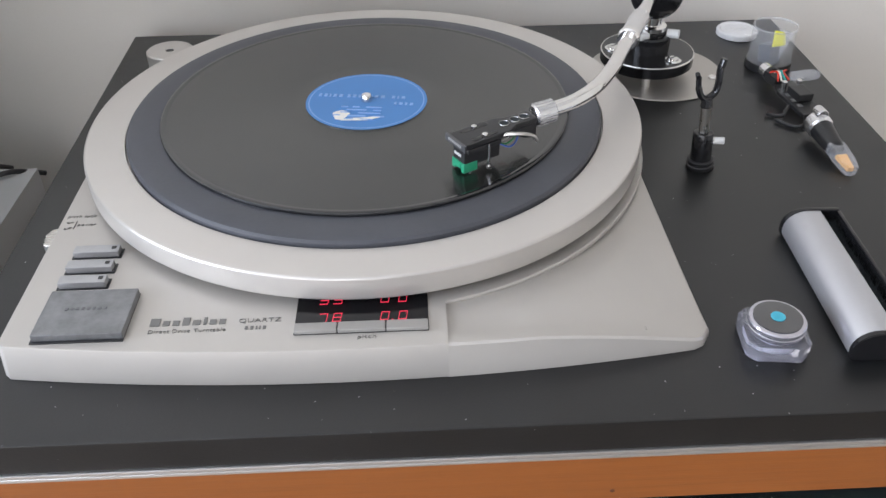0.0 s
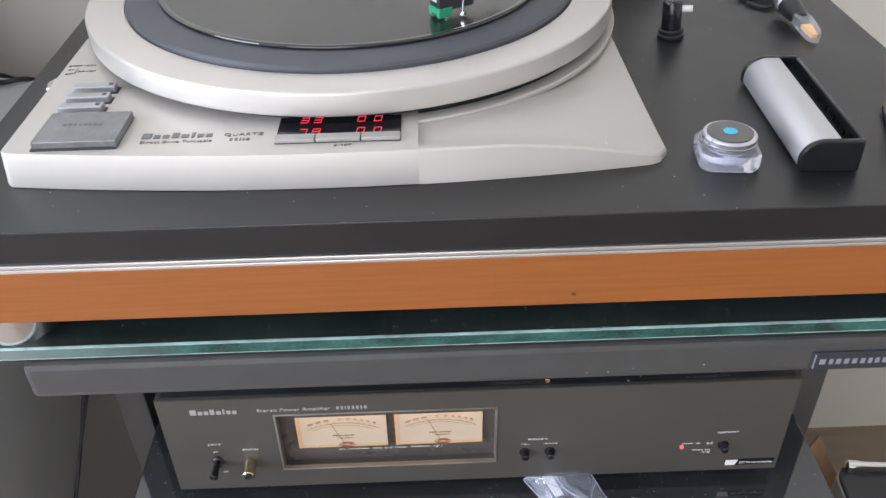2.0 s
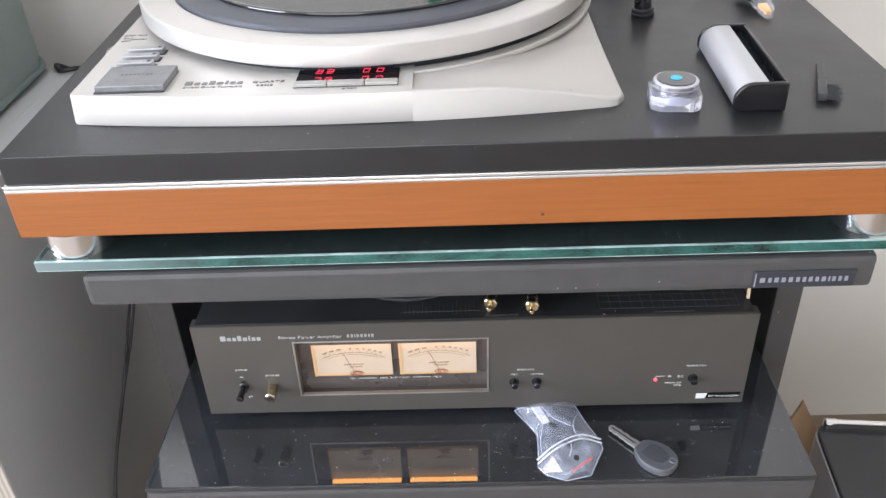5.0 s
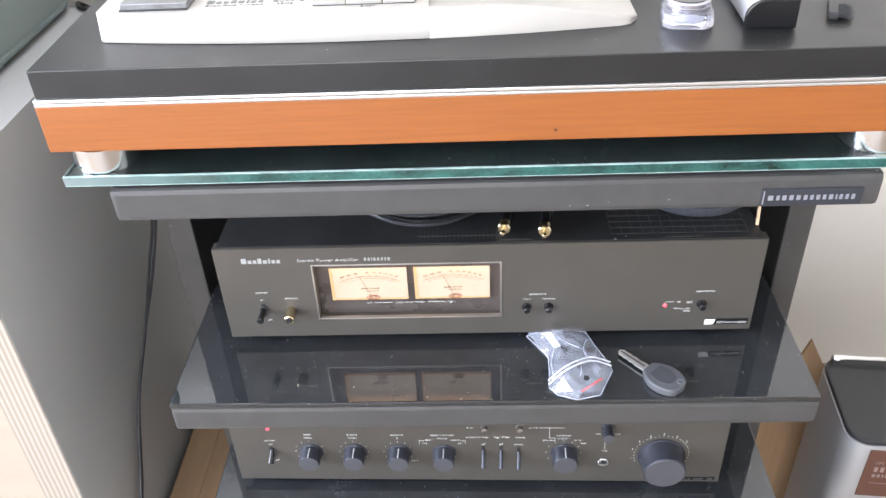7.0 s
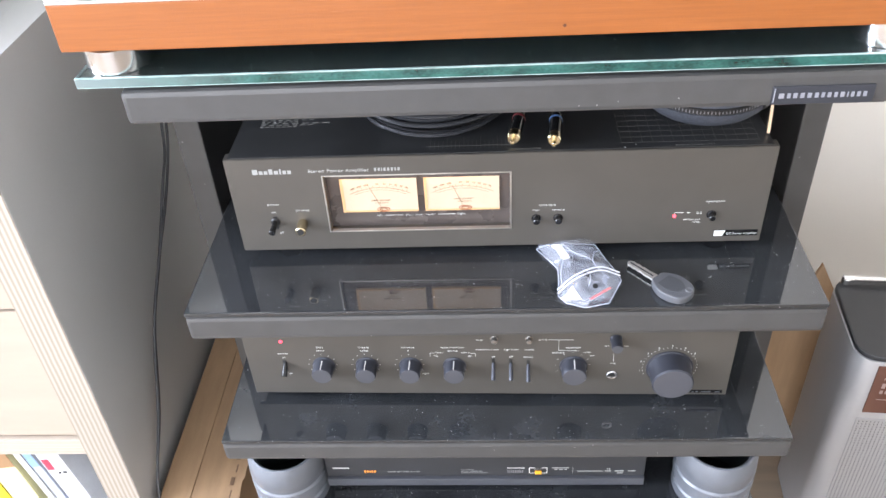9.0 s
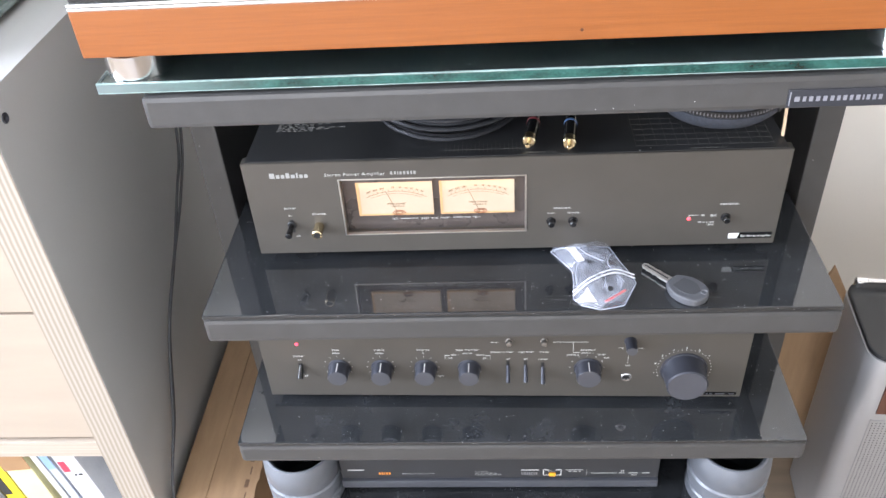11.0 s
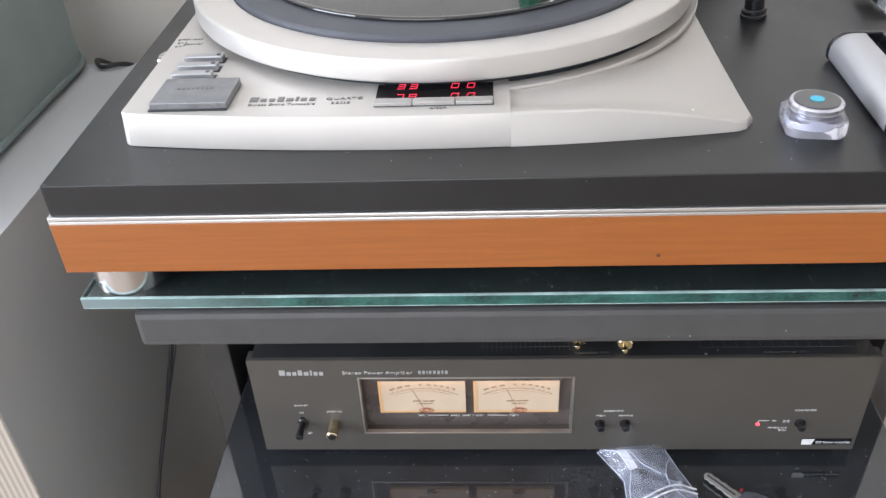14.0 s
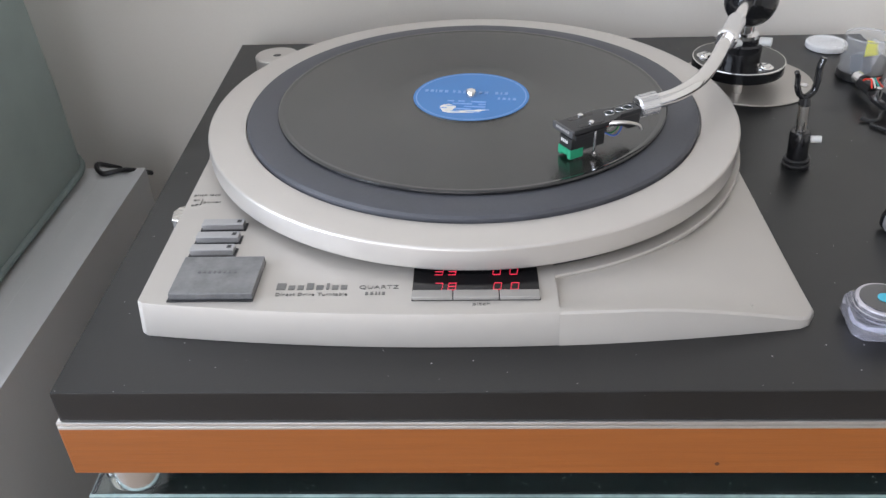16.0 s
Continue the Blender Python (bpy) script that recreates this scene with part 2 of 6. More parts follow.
def bm_prism(poly, z0, z1, bev=0.0, seg=2):
    bm = bmesh.new()
    f = bm.faces.new([bm.verts.new((x, y, z0)) for x, y in poly])
    top = bmesh.ops.extrude_face_region(bm, geom=[f])["geom"]
    for v in top:
        if isinstance(v, bmesh.types.BMVert):
            v.co.z = z1
    bmesh.ops.recalc_face_normals(bm, faces=bm.faces[:])
    for q in bm.faces:
        q.smooth = len(poly) > 10 and abs(q.normal.z) < 0.9
    if bev:
        bmesh.ops.bevel(bm, geom=[e for e in bm.edges if len(e.link_faces) == 2 and e.calc_face_angle() > 0.5], offset=bev, segments=seg, profile=0.6, affect="EDGES")
        bm.normal_update()
        for q in bm.faces:
            q.smooth = not (abs(q.normal.z) > 0.9995 or (abs(q.normal.z) < 0.0005 and len(poly) <= 10))
    return bm


def smooth_line(pts, steps=8):
    """A Catmull-Rom line through the points."""
    P = [Vector(p) for p in pts]
    P = [2 * P[0] - P[1]] + P + [2 * P[-1] - P[-2]]
    out = []
    for i in range(1, len(P) - 2):
        for k in range(steps):
            t = k / steps
            a, b, c, d = P[i - 1], P[i], P[i + 1], P[i + 2]
            out.append(0.5 * (2 * b + (c - a) * t + (2 * a - 5 * b + 4 * c - d) * t * t + (3 * b - a - 3 * c + d) * t ** 3))
    return out + [P[-2]]


def bm_tube(pts, r, n=10):
    """A round tube along a line of points; r is one radius or one for each point."""
    bm = bmesh.new()
    P = [Vector(p) for p in pts]
    R = r if isinstance(r, (list, tuple)) else [r] * len(P)
    side = None
    rings = []
    for i, p in enumerate(P):
        d = (P[min(i + 1, len(P) - 1)] - P[max(i - 1, 0)]).normalized()
        if side is None:
            side = d.orthogonal().normalized()
        side = (side - d * side.dot(d)).normalized()
        up = d.cross(side)
        rings.append([bm.verts.new(p + R[i] * (math.cos(2 * math.pi * k / n) * side + math.sin(2 * math.pi * k / n) * up)) for k in range(n)])
    for a, b in zip(rings, rings[1:]):
        for k in range(n):
            bm.faces.new((a[k], a[(k + 1) % n], b[(k + 1) % n], b[k]))
    for f in bm.faces:
        f.smooth = True
    bm.faces.new(rings[0][::-1])
    bm.faces.new(rings[-1])
    bmesh.ops.recalc_face_normals(bm, faces=bm.faces[:])
    return bm


def bm_rod(a, b, r, r2=None, n=20, bev=True):
    """A turned rod from a to b with softly broken ends."""
    a, b = Vector(a), Vector(b)
    r2 = r if r2 is None else r2
    d = b - a
    e = min(r, r2) * 0.15
    L = d.length
    prof = [(0, 0), (r - e, 0), (r, e), (r2, L - e), (r2 - e, L), (0, L)]
    bm = bm_lathe(prof, n)
    bmesh.ops.transform(bm, matrix=Matrix.Translation(a) @ d.to_track_quat("Z", "Y").to_matrix().to_4x4(), verts=bm.verts)
    return bm


def moved(bm, m):
    bmesh.ops.transform(bm, matrix=m, verts=bm.verts)
    return bm


def joined(*bms):
    out = bmesh.new()
    for b in bms:
        me = bpy.data.meshes.new("join")
        b.to_mesh(me)
        out.from_mesh(me)
        b.free()
        bpy.data.meshes.remove(me)
    return out


def world_of(ob):
    m = ob.matrix_basis.copy()
    return world_of(ob.parent) @ m if ob.parent else m


def mesh_of(name, bm, mat):
    me = bpy.data.meshes.new(name)
    bm.normal_update()
    for e in bm.edges:
        e.smooth = len(e.link_faces) == 2 and e.calc_face_angle(0.0) < radians(32)
    bm.to_mesh(me)
    bm.free()
    me.materials.append(mat)
    return me


def part(name, bm, mat, parent, label=""):
    """Links a bmesh, given in world places, as one mesh under a thing or part."""
    moved(bm, world_of(parent).inverted())
    ob = new(name, mesh_of(name, bm, mat))
    ob.parent = parent
    return tagged(ob, label)


def thing(name, at, label, category, group="", rz=0, kind=""):
    ob = new(name)
    ob.empty_display_size = 0.02
    ob.matrix_basis = pose(*at, 0, 0, rz)
    return tagged(ob, label, category, group, kind)


def solo(name, bm, mat, label, category, kind="", group=""):
    """A thing of one mesh, with its origin at the middle of its base."""
    lo = [min(v.co[i] for v in bm.verts) for i in range(3)]
    hi = [max(v.co[i] for v in bm.verts) for i in range(3)]
    at = Vector(((lo[0] + hi[0]) / 2, (lo[1] + hi[1]) / 2, lo[2]))
    moved(bm, Matrix.Translation(-at))
    ob = new(name, mesh_of(name, bm, mat))
    ob.location = at
    return tagged(ob, label, category, group, kind)


def on_front(y):
    """Lays a drawing (x across, y up) onto a front face at depth y, facing the room."""
    return Matrix(((1, 0, 0, 0), (0, 0, -1, y), (0, 1, 0, 0), (0, 0, 0, 1)))


def on_top(z):
    return Matrix.Translation((0, 0, z))


def lettering(words, x, y, size, align="CENTER", thick=0.0002, wide=1.0):
    cu = bpy.data.curves.new("words", "FONT")
    cu.body, cu.size, cu.align_x, cu.extrude, cu.resolution_u = words, size, align, thick, 2
    cu.offset = -0.022 * size
    ob = bpy.data.objects.new("words", cu)
    me = bpy.data.meshes.new_from_object(ob)
    bm = bmesh.new()
    bm.from_mesh(me)
    moved(bm, Matrix.Translation((x, y, 0)) @ Matrix.Diagonal((wide, 1, 1, 1)))
    bpy.data.objects.remove(ob)
    bpy.data.curves.remove(cu)
    bpy.data.meshes.remove(me)
    return bm


def bar(x0, x1, y0, y1, thick=0.0003):
    return bm_box(x0, x1, y0, y1, -thick, thick)


def name_bars(x, y, h, letters, gap=0.0006):
    """Plain bars in place of a name: (width, share of the height) for each."""
    out = []
    for w, k in letters:
        out.append(bar(x, x + w, y, y + h * k))
        x += w + gap
    return joined(*out)


def word_bars(x, y, h, lengths, gap=0.0012):
    """Plain bars in place of a line of writing."""
    out = []
    for w in lengths:
        out.append(bar(x + w * 0.1, x + w * 0.82, y + h * 0.08, y + h * 0.92))
        x += w + gap
    return joined(*out)


# ---- the room ----
def room():
    def wall(name, bms, mat, label):
        solo(name, joined(*bms), mat, label, "wall", "structure")
    x0, x1, y0, y1, z1 = -2.2, 1.55, -2.7, 0.445, 2.6
    solo("floor", bm_box(x0, x1, y0, y1, FLOOR - 0.05, FLOOR), FLOORWOOD, "tan wooden floor under the rack", "floor", "structure")
    solo("ceiling", bm_box(x0 - 0.1, x1 + 0.1, y0 - 0.1, y1 + 0.1, z1, z1 + 0.1), CEIL, "plain white painted ceiling", "ceiling", "structure")
    wall("wall_north", [bm_box(x0, x1, y1, y1 + 0.12, FLOOR - 0.05, z1)], WALL, "matt beige-grey painted wall behind the rack")
    # out of view; set close so that it bounces daylight onto east-facing sides
    wall("bounce_wall_east", [bm_box(x1, x1 + 0.12, y0 - 0.12, y1 + 0.12, FLOOR - 0.05, z1)], WALL, "unseen beige side wall, set close to bounce light")
    wall("wall_west", [bm_box(x0 - 0.12, x0, y0 - 0.12, -1.65, FLOOR - 0.05, z1), bm_box(x0 - 0.12, x0, 0.15, y1 + 0.12, FLOOR - 0.05, z1),
                       bm_box(x0 - 0.12, x0, -1.65, 0.15, FLOOR - 0.05, 0.75), bm_box(x0 - 0.12, x0, -1.65, 0.15, 2.15, z1)], WALL, "unseen beige side wall, set close to bounce light with a window opening")
    # the south wall with a wide glazed opening
    a, b, c, d = -2.0, 0.10, 0.24, 2.32
    wall("wall_south", [bm_box(x0, a, y0 - 0.12, y0, FLOOR - 0.05, z1), bm_box(b, x1, y0 - 0.12, y0, FLOOR - 0.05, z1),
                        bm_box(a, b, y0 - 0.12, y0, FLOOR - 0.05, c), bm_box(a, b, y0 - 0.12, y0, d, z1)], WALL, "matt beige painted wall with a wide window opening")


room()


# ---- the rack ----
def rack():
    r = thing("equipment_rack", (0, 0.1, FLOOR), "black powder-coated steel rack with dark glass shelves", "rack")
    for sx, x0, x1 in ((1, 0.2645, 0.2875), (-1, -0.2905, -0.267)):
        part("upright", bm_box(x0, x1, 0.08, 0.27, FLOOR, 0.8384, 0.002), POWDER, r)
    top = part("top_frame", joined(bm_box(-0.259, 0.259, -0.064, -0.030, 0.811, 0.836, 0.004), bm_box(-0.259, -0.235, -0.0295, 0.30, 0.811, 0.836, 0.003),
                                   bm_box(0.235, 0.259, -0.0295, 0.30, 0.811, 0.836, 0.003), bm_box(-0.234, 0.234, 0.28, 0.30, 0.811, 0.836, 0.003),
                                   bm_box(-0.234, 0.234, -0.029, 0.279, 0.820, 0.832)), POWDER, r)
    part("foam_pad", bm_box(-0.252, 0.252, -0.055, 0.29, 0.8362, 0.8388), FOAM, r)
    badge = part("badge", bm_box(0.1805, 0.2465, -0.0655, -0.0643, 0.8135, 0.8265, 0.0004), material("badge_enamel", (0.03, 0.032, 0.04), 0.35), top, "small dark badge with silver writing")
    part("badge_writing", moved(joined(bar(0.1815, 0.1822, 0.8150, 0.8252), word_bars(0.1845, 0.8178, 0.0042, (0.0045, 0.0028, 0.0035, 0.0035, 0.0035), 0.0011),
                                       word_bars(0.2080, 0.8178, 0.0042, (0.0032, 0.0028, 0.0032, 0.0028, 0.0035, 0.0012, 0.0028, 0.0028, 0.0030), 0.0011)), on_front(-0.0657)), material("badge_silver", (0.32, 0.33, 0.37), 0.35, 0.4), badge, "silver bars of raised writing")
    for y, z0, z1, hx, back, zb in ((-0.0714, 0.6079, 0.6326, 0.2602, 0.29, 0.6376), (-0.088, 0.468, 0.490, 0.2560, 0.29, 0.4945), (-0.092, 0.345, 0.366, 0.2485, 0.29, 0.3705)):
        f = part("shelf_frame", joined(bm_box(-hx - 0.0015, hx - 0.0015, y, y + 0.02, z0, z1, 0.004), bm_box(-hx - 0.0015, -hx + 0.0185, y + 0.0205, back, z0, z1, 0.003),
                                       bm_box(hx - 0.0215, hx - 0.0015, y + 0.0205, back, z0, z1, 0.003), bm_box(-hx + 0.021, hx - 0.021, back - 0.02, back, z0, z1, 0.003)), POWDER, r)
        part("shelf_glass", bm_box(-hx - 0.0010, hx - 0.0020, y + 0.0005, back, z1 + 0.0005, zb, 0.0012), BLACKGLASS, f, "glossy black glass shelf with dust specks")


rack()


# ---- the plinth of the turntable ----
def askew(bm):
    """The plinth is a shade wider towards its back."""
    for v in bm.verts:
        if v.co.x < 0:
            v.co.x -= 0.0105 * max(0.0, v.co.y + 0.06) / 0.47
    return bm


def plinth():
    p = thing("turntable_plinth", (-0.003, 0.17, 0.866), "layered plinth, black laminate over orange cherry wood", "plinth")
    part("top_board", askew(bm_box(-0.2865, 0.281, -0.0630, 0.409, 0.9042, 0.9235, 0.0009)), PLINTH, p, "satin black laminate top board")
    part("metal_trim", askew(joined(bm_box(-0.2885, 0.283, -0.0640, 0.411, 0.8992, 0.9013, 0.0006), bm_box(-0.2885, 0.283, -0.0640, 0.411, 0.9017, 0.9040, 0.0006))), TRIM, p, "thin bright metal trim strip")
    w = part("wood_frame", askew(bm_box(-0.289, 0.2835, -0.0632, 0.410, 0.8665, 0.8990, 0.0008)), WOOD, p, "orange cherry wood frame with a small knot")
    part("knot", moved(bm_lathe([(0, 0), (0.0011, 0.0), (0.0013, -0.0004), (0.0013, -0.002)], 12), pose(0.0425, -0.0634, 0.8735, 90, 0, 0)), material("dark_knot", (0.10, 0.03, 0.012), 0.6), w)
    part("base_board", bm_box(-0.281, 0.276, -0.056, 0.40, 0.8642, 0.8664), material("dark_underside", (0.045, 0.05, 0.052), 0.7), p, "dark underside board")
    for x, y in ((-0.2635, -0.0370), (0.2580, -0.0360), (0.0, 0.37)):
        f = part("foot", bm_lathe([(0, 0), (0.0215, 0), (0.0219, 0.0001), (0.0222, 0.0004), (0.0222, 0.0010), (0.0222, 0.0164), (0.0222, 0.0170), (0.0219, 0.0174), (0.0215, 0.0175), (0, 0.0175)], 48, (x, y, 0.8466)), FOOTMETAL, p, "turned bright aluminium foot")


plinth()


def glass_shelf():
    g = thing("glass_shelf", (0, 0.17, 0.839), "clear glass slab with green edges under the plinth", "glass shelf")
    part("pane", bm_box(-0.2870, 0.281, -0.0600, 0.38, 0.8390, 0.8465, 0.0004), GLASS, g)
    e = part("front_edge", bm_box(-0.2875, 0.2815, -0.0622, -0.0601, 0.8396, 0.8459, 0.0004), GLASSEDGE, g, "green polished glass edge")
    # pale strips painted as the highlights along the slab's upper and lower edge
    arris = material("pale_glass_glint", (0.34, 0.47, 0.45), 0.22, var=0.5, scale=60, rvar=0.1, coat=0.5)
    for z in (0.8391, 0.8461):
        part("arris", bm_box(-0.2875, 0.2815, -0.0620, -0.0602, z, z + 0.0005), arris, e, "pale line painted for the highlight on the glass edge")
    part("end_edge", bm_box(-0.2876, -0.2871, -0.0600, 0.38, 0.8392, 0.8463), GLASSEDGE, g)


glass_shelf()


# ---- the turntable ----
CX, CY = -0.0799, 0.1803


def arc(cx, cy, r, a0, a1, n):
    return [(cx + r * math.cos(radians(a0 + (a1 - a0) * i / n)), cy + r * math.sin(radians(a0 + (a1 - a0) * i / n))) for i in range(n + 1)]


def front_y(x):
    """The bowed front edge of the turntable's base."""
    u = (x + 0.09) / 0.172
    return -0.0312 + 0.0125 * u * u


def turntable():
    t = thing("turntable", (CX, CY, 0.9235), "champagne silver direct-drive turntable with a wide rim", "turntable")
    z0, zt = 0.9237, 0.9425
    step = -0.0365
    # the flat left half of the base
    left = [(-0.2545, -0.0175)] + [(x, front_y(x)) for x in [-0.2515 + (step + 0.2515) * i / 16 for i in range(17)]]
    poly = left + [(step, 0.0)] + [(step, 0.33)] + arc(CX, CY, 0.165, 95, 172, 14) + [(-0.2570, 0.165)]
    bm = bm_prism(poly, z0, zt)
    bmesh.ops.bevel(bm, geom=[e for e in bm.edges if len(e.link_faces) == 2 and e.calc_face_angle() > 0.5 and min(v.co.x for v in e.verts) < step - 0.0005], offset=0.0007, segments=2, profile=0.6, affect="EDGES")
    for v in bm.verts:
        if v.co.y < 0.0 and v.co.z > 0.935:
            v.co.y += 0.0034
    bm.normal_update()
    for q in bm.faces:
        q.smooth = 0.05 < abs(q.normal.z) < 0.9995
    part("base", bm, SILVER, t)
    # the right half, whose top falls away towards the front corner
    bm = bmesh.new()
    nx, ny = 26, 34
    grid = []
    for i in range(nx + 1):
        u = i / nx
        x = step + 0.00003 + (0.0985 - step) * u
        col = []
        for j in range(ny + 1):
            v = j / ny
            yf = front_y(x) + 0.0032 * (1 - 0.6 * u) + (0.009 * max(0, (u - 0.93) / 0.07) ** 2)
            y = yf + (0.30 - yf) * v ** 1.3
            xr = x - 0.009 * u * v
            if v > 0.5:
                xr = min(xr, CX + math.sqrt(max(0.0001, 0.168 ** 2 - (y - CY) ** 2))) if y > CY else xr
            fall = max(0, (u - 0.30) / 0.70) ** 1.6 * 0.0135
            lip = max(0.0, 1 - v ** 1.3 / 0.035) * max(0.0, 1 - u / 0.9)
            z = 0.9405 + 0.0019 * min(1.0, lip * 1.6) - fall * max(0.0, 1 - v ** 1.3 * 1.6)
            col.append(bm.verts.new((xr, y, z)))
        grid.append(col)
    for i in range(nx):
        for j in range(ny):
            bm.faces.new((grid[i][j], grid[i + 1][j], grid[i + 1][j + 1], grid[i][j + 1]))
    edge = [grid[i][0] for i in range(nx + 1)] + [grid[nx][j] for j in range(1, ny + 1)] + [grid[i][ny] for i in range(nx - 1, -1, -1)] + [grid[0][j] for j in range(ny - 1, 0, -1)]
    low = [bm.verts.new((v.co.x, v.co.y - (0.0032 * (1 - 0.6 * k / nx) if k <= nx else 0.0), z0)) for k, v in enumerate(edge)]
    for k in range(len(edge)):
        bm.faces.new((edge[k - 1], low[k - 1], low[k], edge[k]))
    bmesh.ops.recalc_face_normals(bm, faces=bm.faces[:])
    for f in bm.faces:
        f.smooth = True
    bmesh.ops.bevel(bm, geom=[e for e in bm.edges if len(e.link_faces) == 2 and e.calc_face_angle() > 0.9 and max(v.co.x for v in e.verts) > step + 0.001], offset=0.0010, segments=1, profile=0.6, affect="EDGES")
    bm.normal_update()
    for f in bm.faces:
        f.smooth = f.normal.z > 0.2
    part("sloping_base", bm, SILVER, t)
    part("screw_hole", bm_lathe([(0, 0.9340), (0.0008, 0.9340), (0.0010, 0.9347), (0.0013, 0.9344)], 14, (0.063, -0.012, 0)), STEEL, t)
    # dark ring put in for the shade in the gap under the platter
    part("platter_shade", bm_lathe([(0.150, 0.9400), (0.1690, 0.9400), (0.1690, 0.9468), (0.150, 0.9468)], 128, (CX, CY, 0)), FOAM, t)
    part("well_ring", bm_lathe([(0.172, 0.9390), (0.1806, 0.9390), (0.1810, 0.9416), (0.1804, 0.9424), (0.172, 0.9424)], 128, (CX, CY, 0)), SILVER, t)
    pl = part("platter", bm_lathe([(0, 0.9475), (0.1769, 0.9475), (0.1777, 0.9479), (0.1781, 0.9487), (0.1782, 0.9495), (0.1782, 0.9602), (0.1781, 0.9607), (0.1777, 0.9613), (0.1771, 0.9616), (0.1764, 0.9617), (0.1545, 0.9617), (0.1538, 0.9617), (0.1534, 0.9612),
                                   (0.1534, 0.9590), (0, 0.9590)], 160, (CX, CY, 0)), RIM, t, "wide satin aluminium platter rim")
    part("spindle", bm_lathe([(0.0036, 0.0), (0.0036, 0.0095), (0.0030, 0.0106), (0.0015, 0.0113), (0, 0.0115)], 24, (CX, CY, 0.962)), CHROME, pl, "polished steel spindle")
    # controls at the front
    b = part("start_button", bm_box(-0.2375, -0.1935, -0.0148, 0.0190, zt + 0.0003, zt + 0.0046, 0.0006), material("grey_button", (0.215, 0.218, 0.225), 0.34, 0.65, var=0.3, scale=90, rvar=0.14), t, "large dark grey metal start button")
    part("button_writing", moved(word_bars(-0.2265, 0.0030, 0.0022, (0.0022, 0.0016, 0.002, 0.0016, 0.002, 0.0016, 0.002, 0.002), 0.0009), on_top(zt + 0.0046)), material("embossed_grey", (0.17, 0.17, 0.18), 0.5, 0.4), b)
    part("button_surround", bm_box(-0.2385, -0.1935, -0.0162, 0.0197, zt - 0.0002, zt + 0.0008, 0.0003), BLACK, t)
    for y0, dx in ((0.0515, 0.0), (0.0380, 0.0), (0.0250, 0.0)):
        k = part("speed_button", bm_box(-0.2375 + dx, -0.2130 + dx, y0 + 0.0006, y0 + 0.0072, zt + 0.0002, zt + 0.0042, 0.0006), material("steel_button", (0.42, 0.42, 0.43), 0.33, 0.75, var=0.12), t, "slim metal speed button")
        part("button_gap", bm_box(-0.2385 + dx, -0.2118 + dx, y0 - 0.0002, y0 + 0.0080, zt - 0.0002, zt + 0.0005), BLACK, t)
        part("indicator", bm_box(-0.2170 + dx, -0.2146 + dx, y0 + 0.003, y0 + 0.0055, zt + 0.0040, zt + 0.0044), BLACK, k)
    # display window with its keys
    d = part("display", bm_box(-0.1115, -0.0455, -0.0165, 0.0125, zt - 0.001, zt + 0.0006, 0.0003), GLOSSBLACK, t, "dark window with glowing red digits")
    red = glow("red_digit", (1.0, 0.035, 0.09), 1.05)

    def digit(ch, x, y, w, h):
        on = {"7": "abc", "8": "abcdefg", "0": "abcdef", "3": "abcdg", "1": "bc"}[ch]
        th = h * 0.12
        seg = {"a": (0, w, h - th, h), "g": (0, w, (h - th) / 2, (h + th) / 2), "d": (0, w, 0, th), "b": (w - th, w, h / 2, h), "c": (w - th, w, 0, h / 2), "f": (0, th, h / 2, h), "e": (0, th, 0, h / 2)}
        return [moved(bar(x + seg[c][0] + th * 0.3, x + seg[c][1] - th * 0.3, y + seg[c][2] + th * 0.2, y + seg[c][3] - th * 0.2, 0.0001), Matrix(((1, 0.12, 0, -0.12 * y), (0, 1, 0, 0), (0, 0, 1, 0), (0, 0, 0, 1)))) for c in on]
    for ch, x in (("7", -0.1005), ("8", -0.0935), ("0", -0.0698), ("0", -0.0608)):
        part("digit", moved(joined(*digit(ch, x, -0.0085, 0.0046, 0.0066)), on_top(zt + 0.0008)), red, d, "glowing red digit " + ch)
        part("upper_digit", moved(joined(*digit("3" if ch == "7" else "0" if ch == "0" else "3", x, 0.0048, 0.0046, 0.0066)), on_top(zt + 0.0008)), red, d)
    part("digit_point", moved(bar(-0.0638, -0.0628, -0.0090, -0.0080, 0.0001), on_top(zt + 0.0008)), red, d)
    for x0, x1 in ((-0.1112, -0.0905), (-0.0900, -0.0668), (-0.0662, -0.0458)):
        part("pitch_key", bm_box(x0, x1, -0.0165, -0.0103, zt + 0.0003, zt + 0.0026, 0.0005), material("grey_key", (0.36, 0.35, 0.33), 0.4, 0.5, var=0.06), t, "narrow grey metal pitch key")
    pr = [lettering("pitch", -0.0757, -0.0205, 0.0038, wide=1.3),
          lettering("Direct Drive Turntable", -0.1832, -0.0115, 0.0037, "LEFT", wide=1.10), lettering("QUARTZ", -0.1292, -0.0058, 0.0042, wide=1.25),
          word_bars(-0.1360, -0.0112, 0.0026, (0.002, 0.002, 0.001, 0.001, 0.002), 0.0007),
          lettering("pitch lock", -0.2535, 0.0920, 0.0038, "LEFT", wide=1.12), lettering("on", -0.2525, 0.0862, 0.0034, "LEFT", wide=1.2), lettering("off", -0.2525, 0.0800, 0.0034, "LEFT", wide=1.2),
          lettering("power", -0.2455, 0.0836, 0.0034, "LEFT", wide=1.2), bar(-0.2468, -0.2465, 0.0805, 0.0885)]
    for i, w in enumerate(pr):
        part("model_bars" if i == 3 else "lettering", moved(w, on_top(zt + 0.0002)), SOFTINK, t)
    x = -0.1832
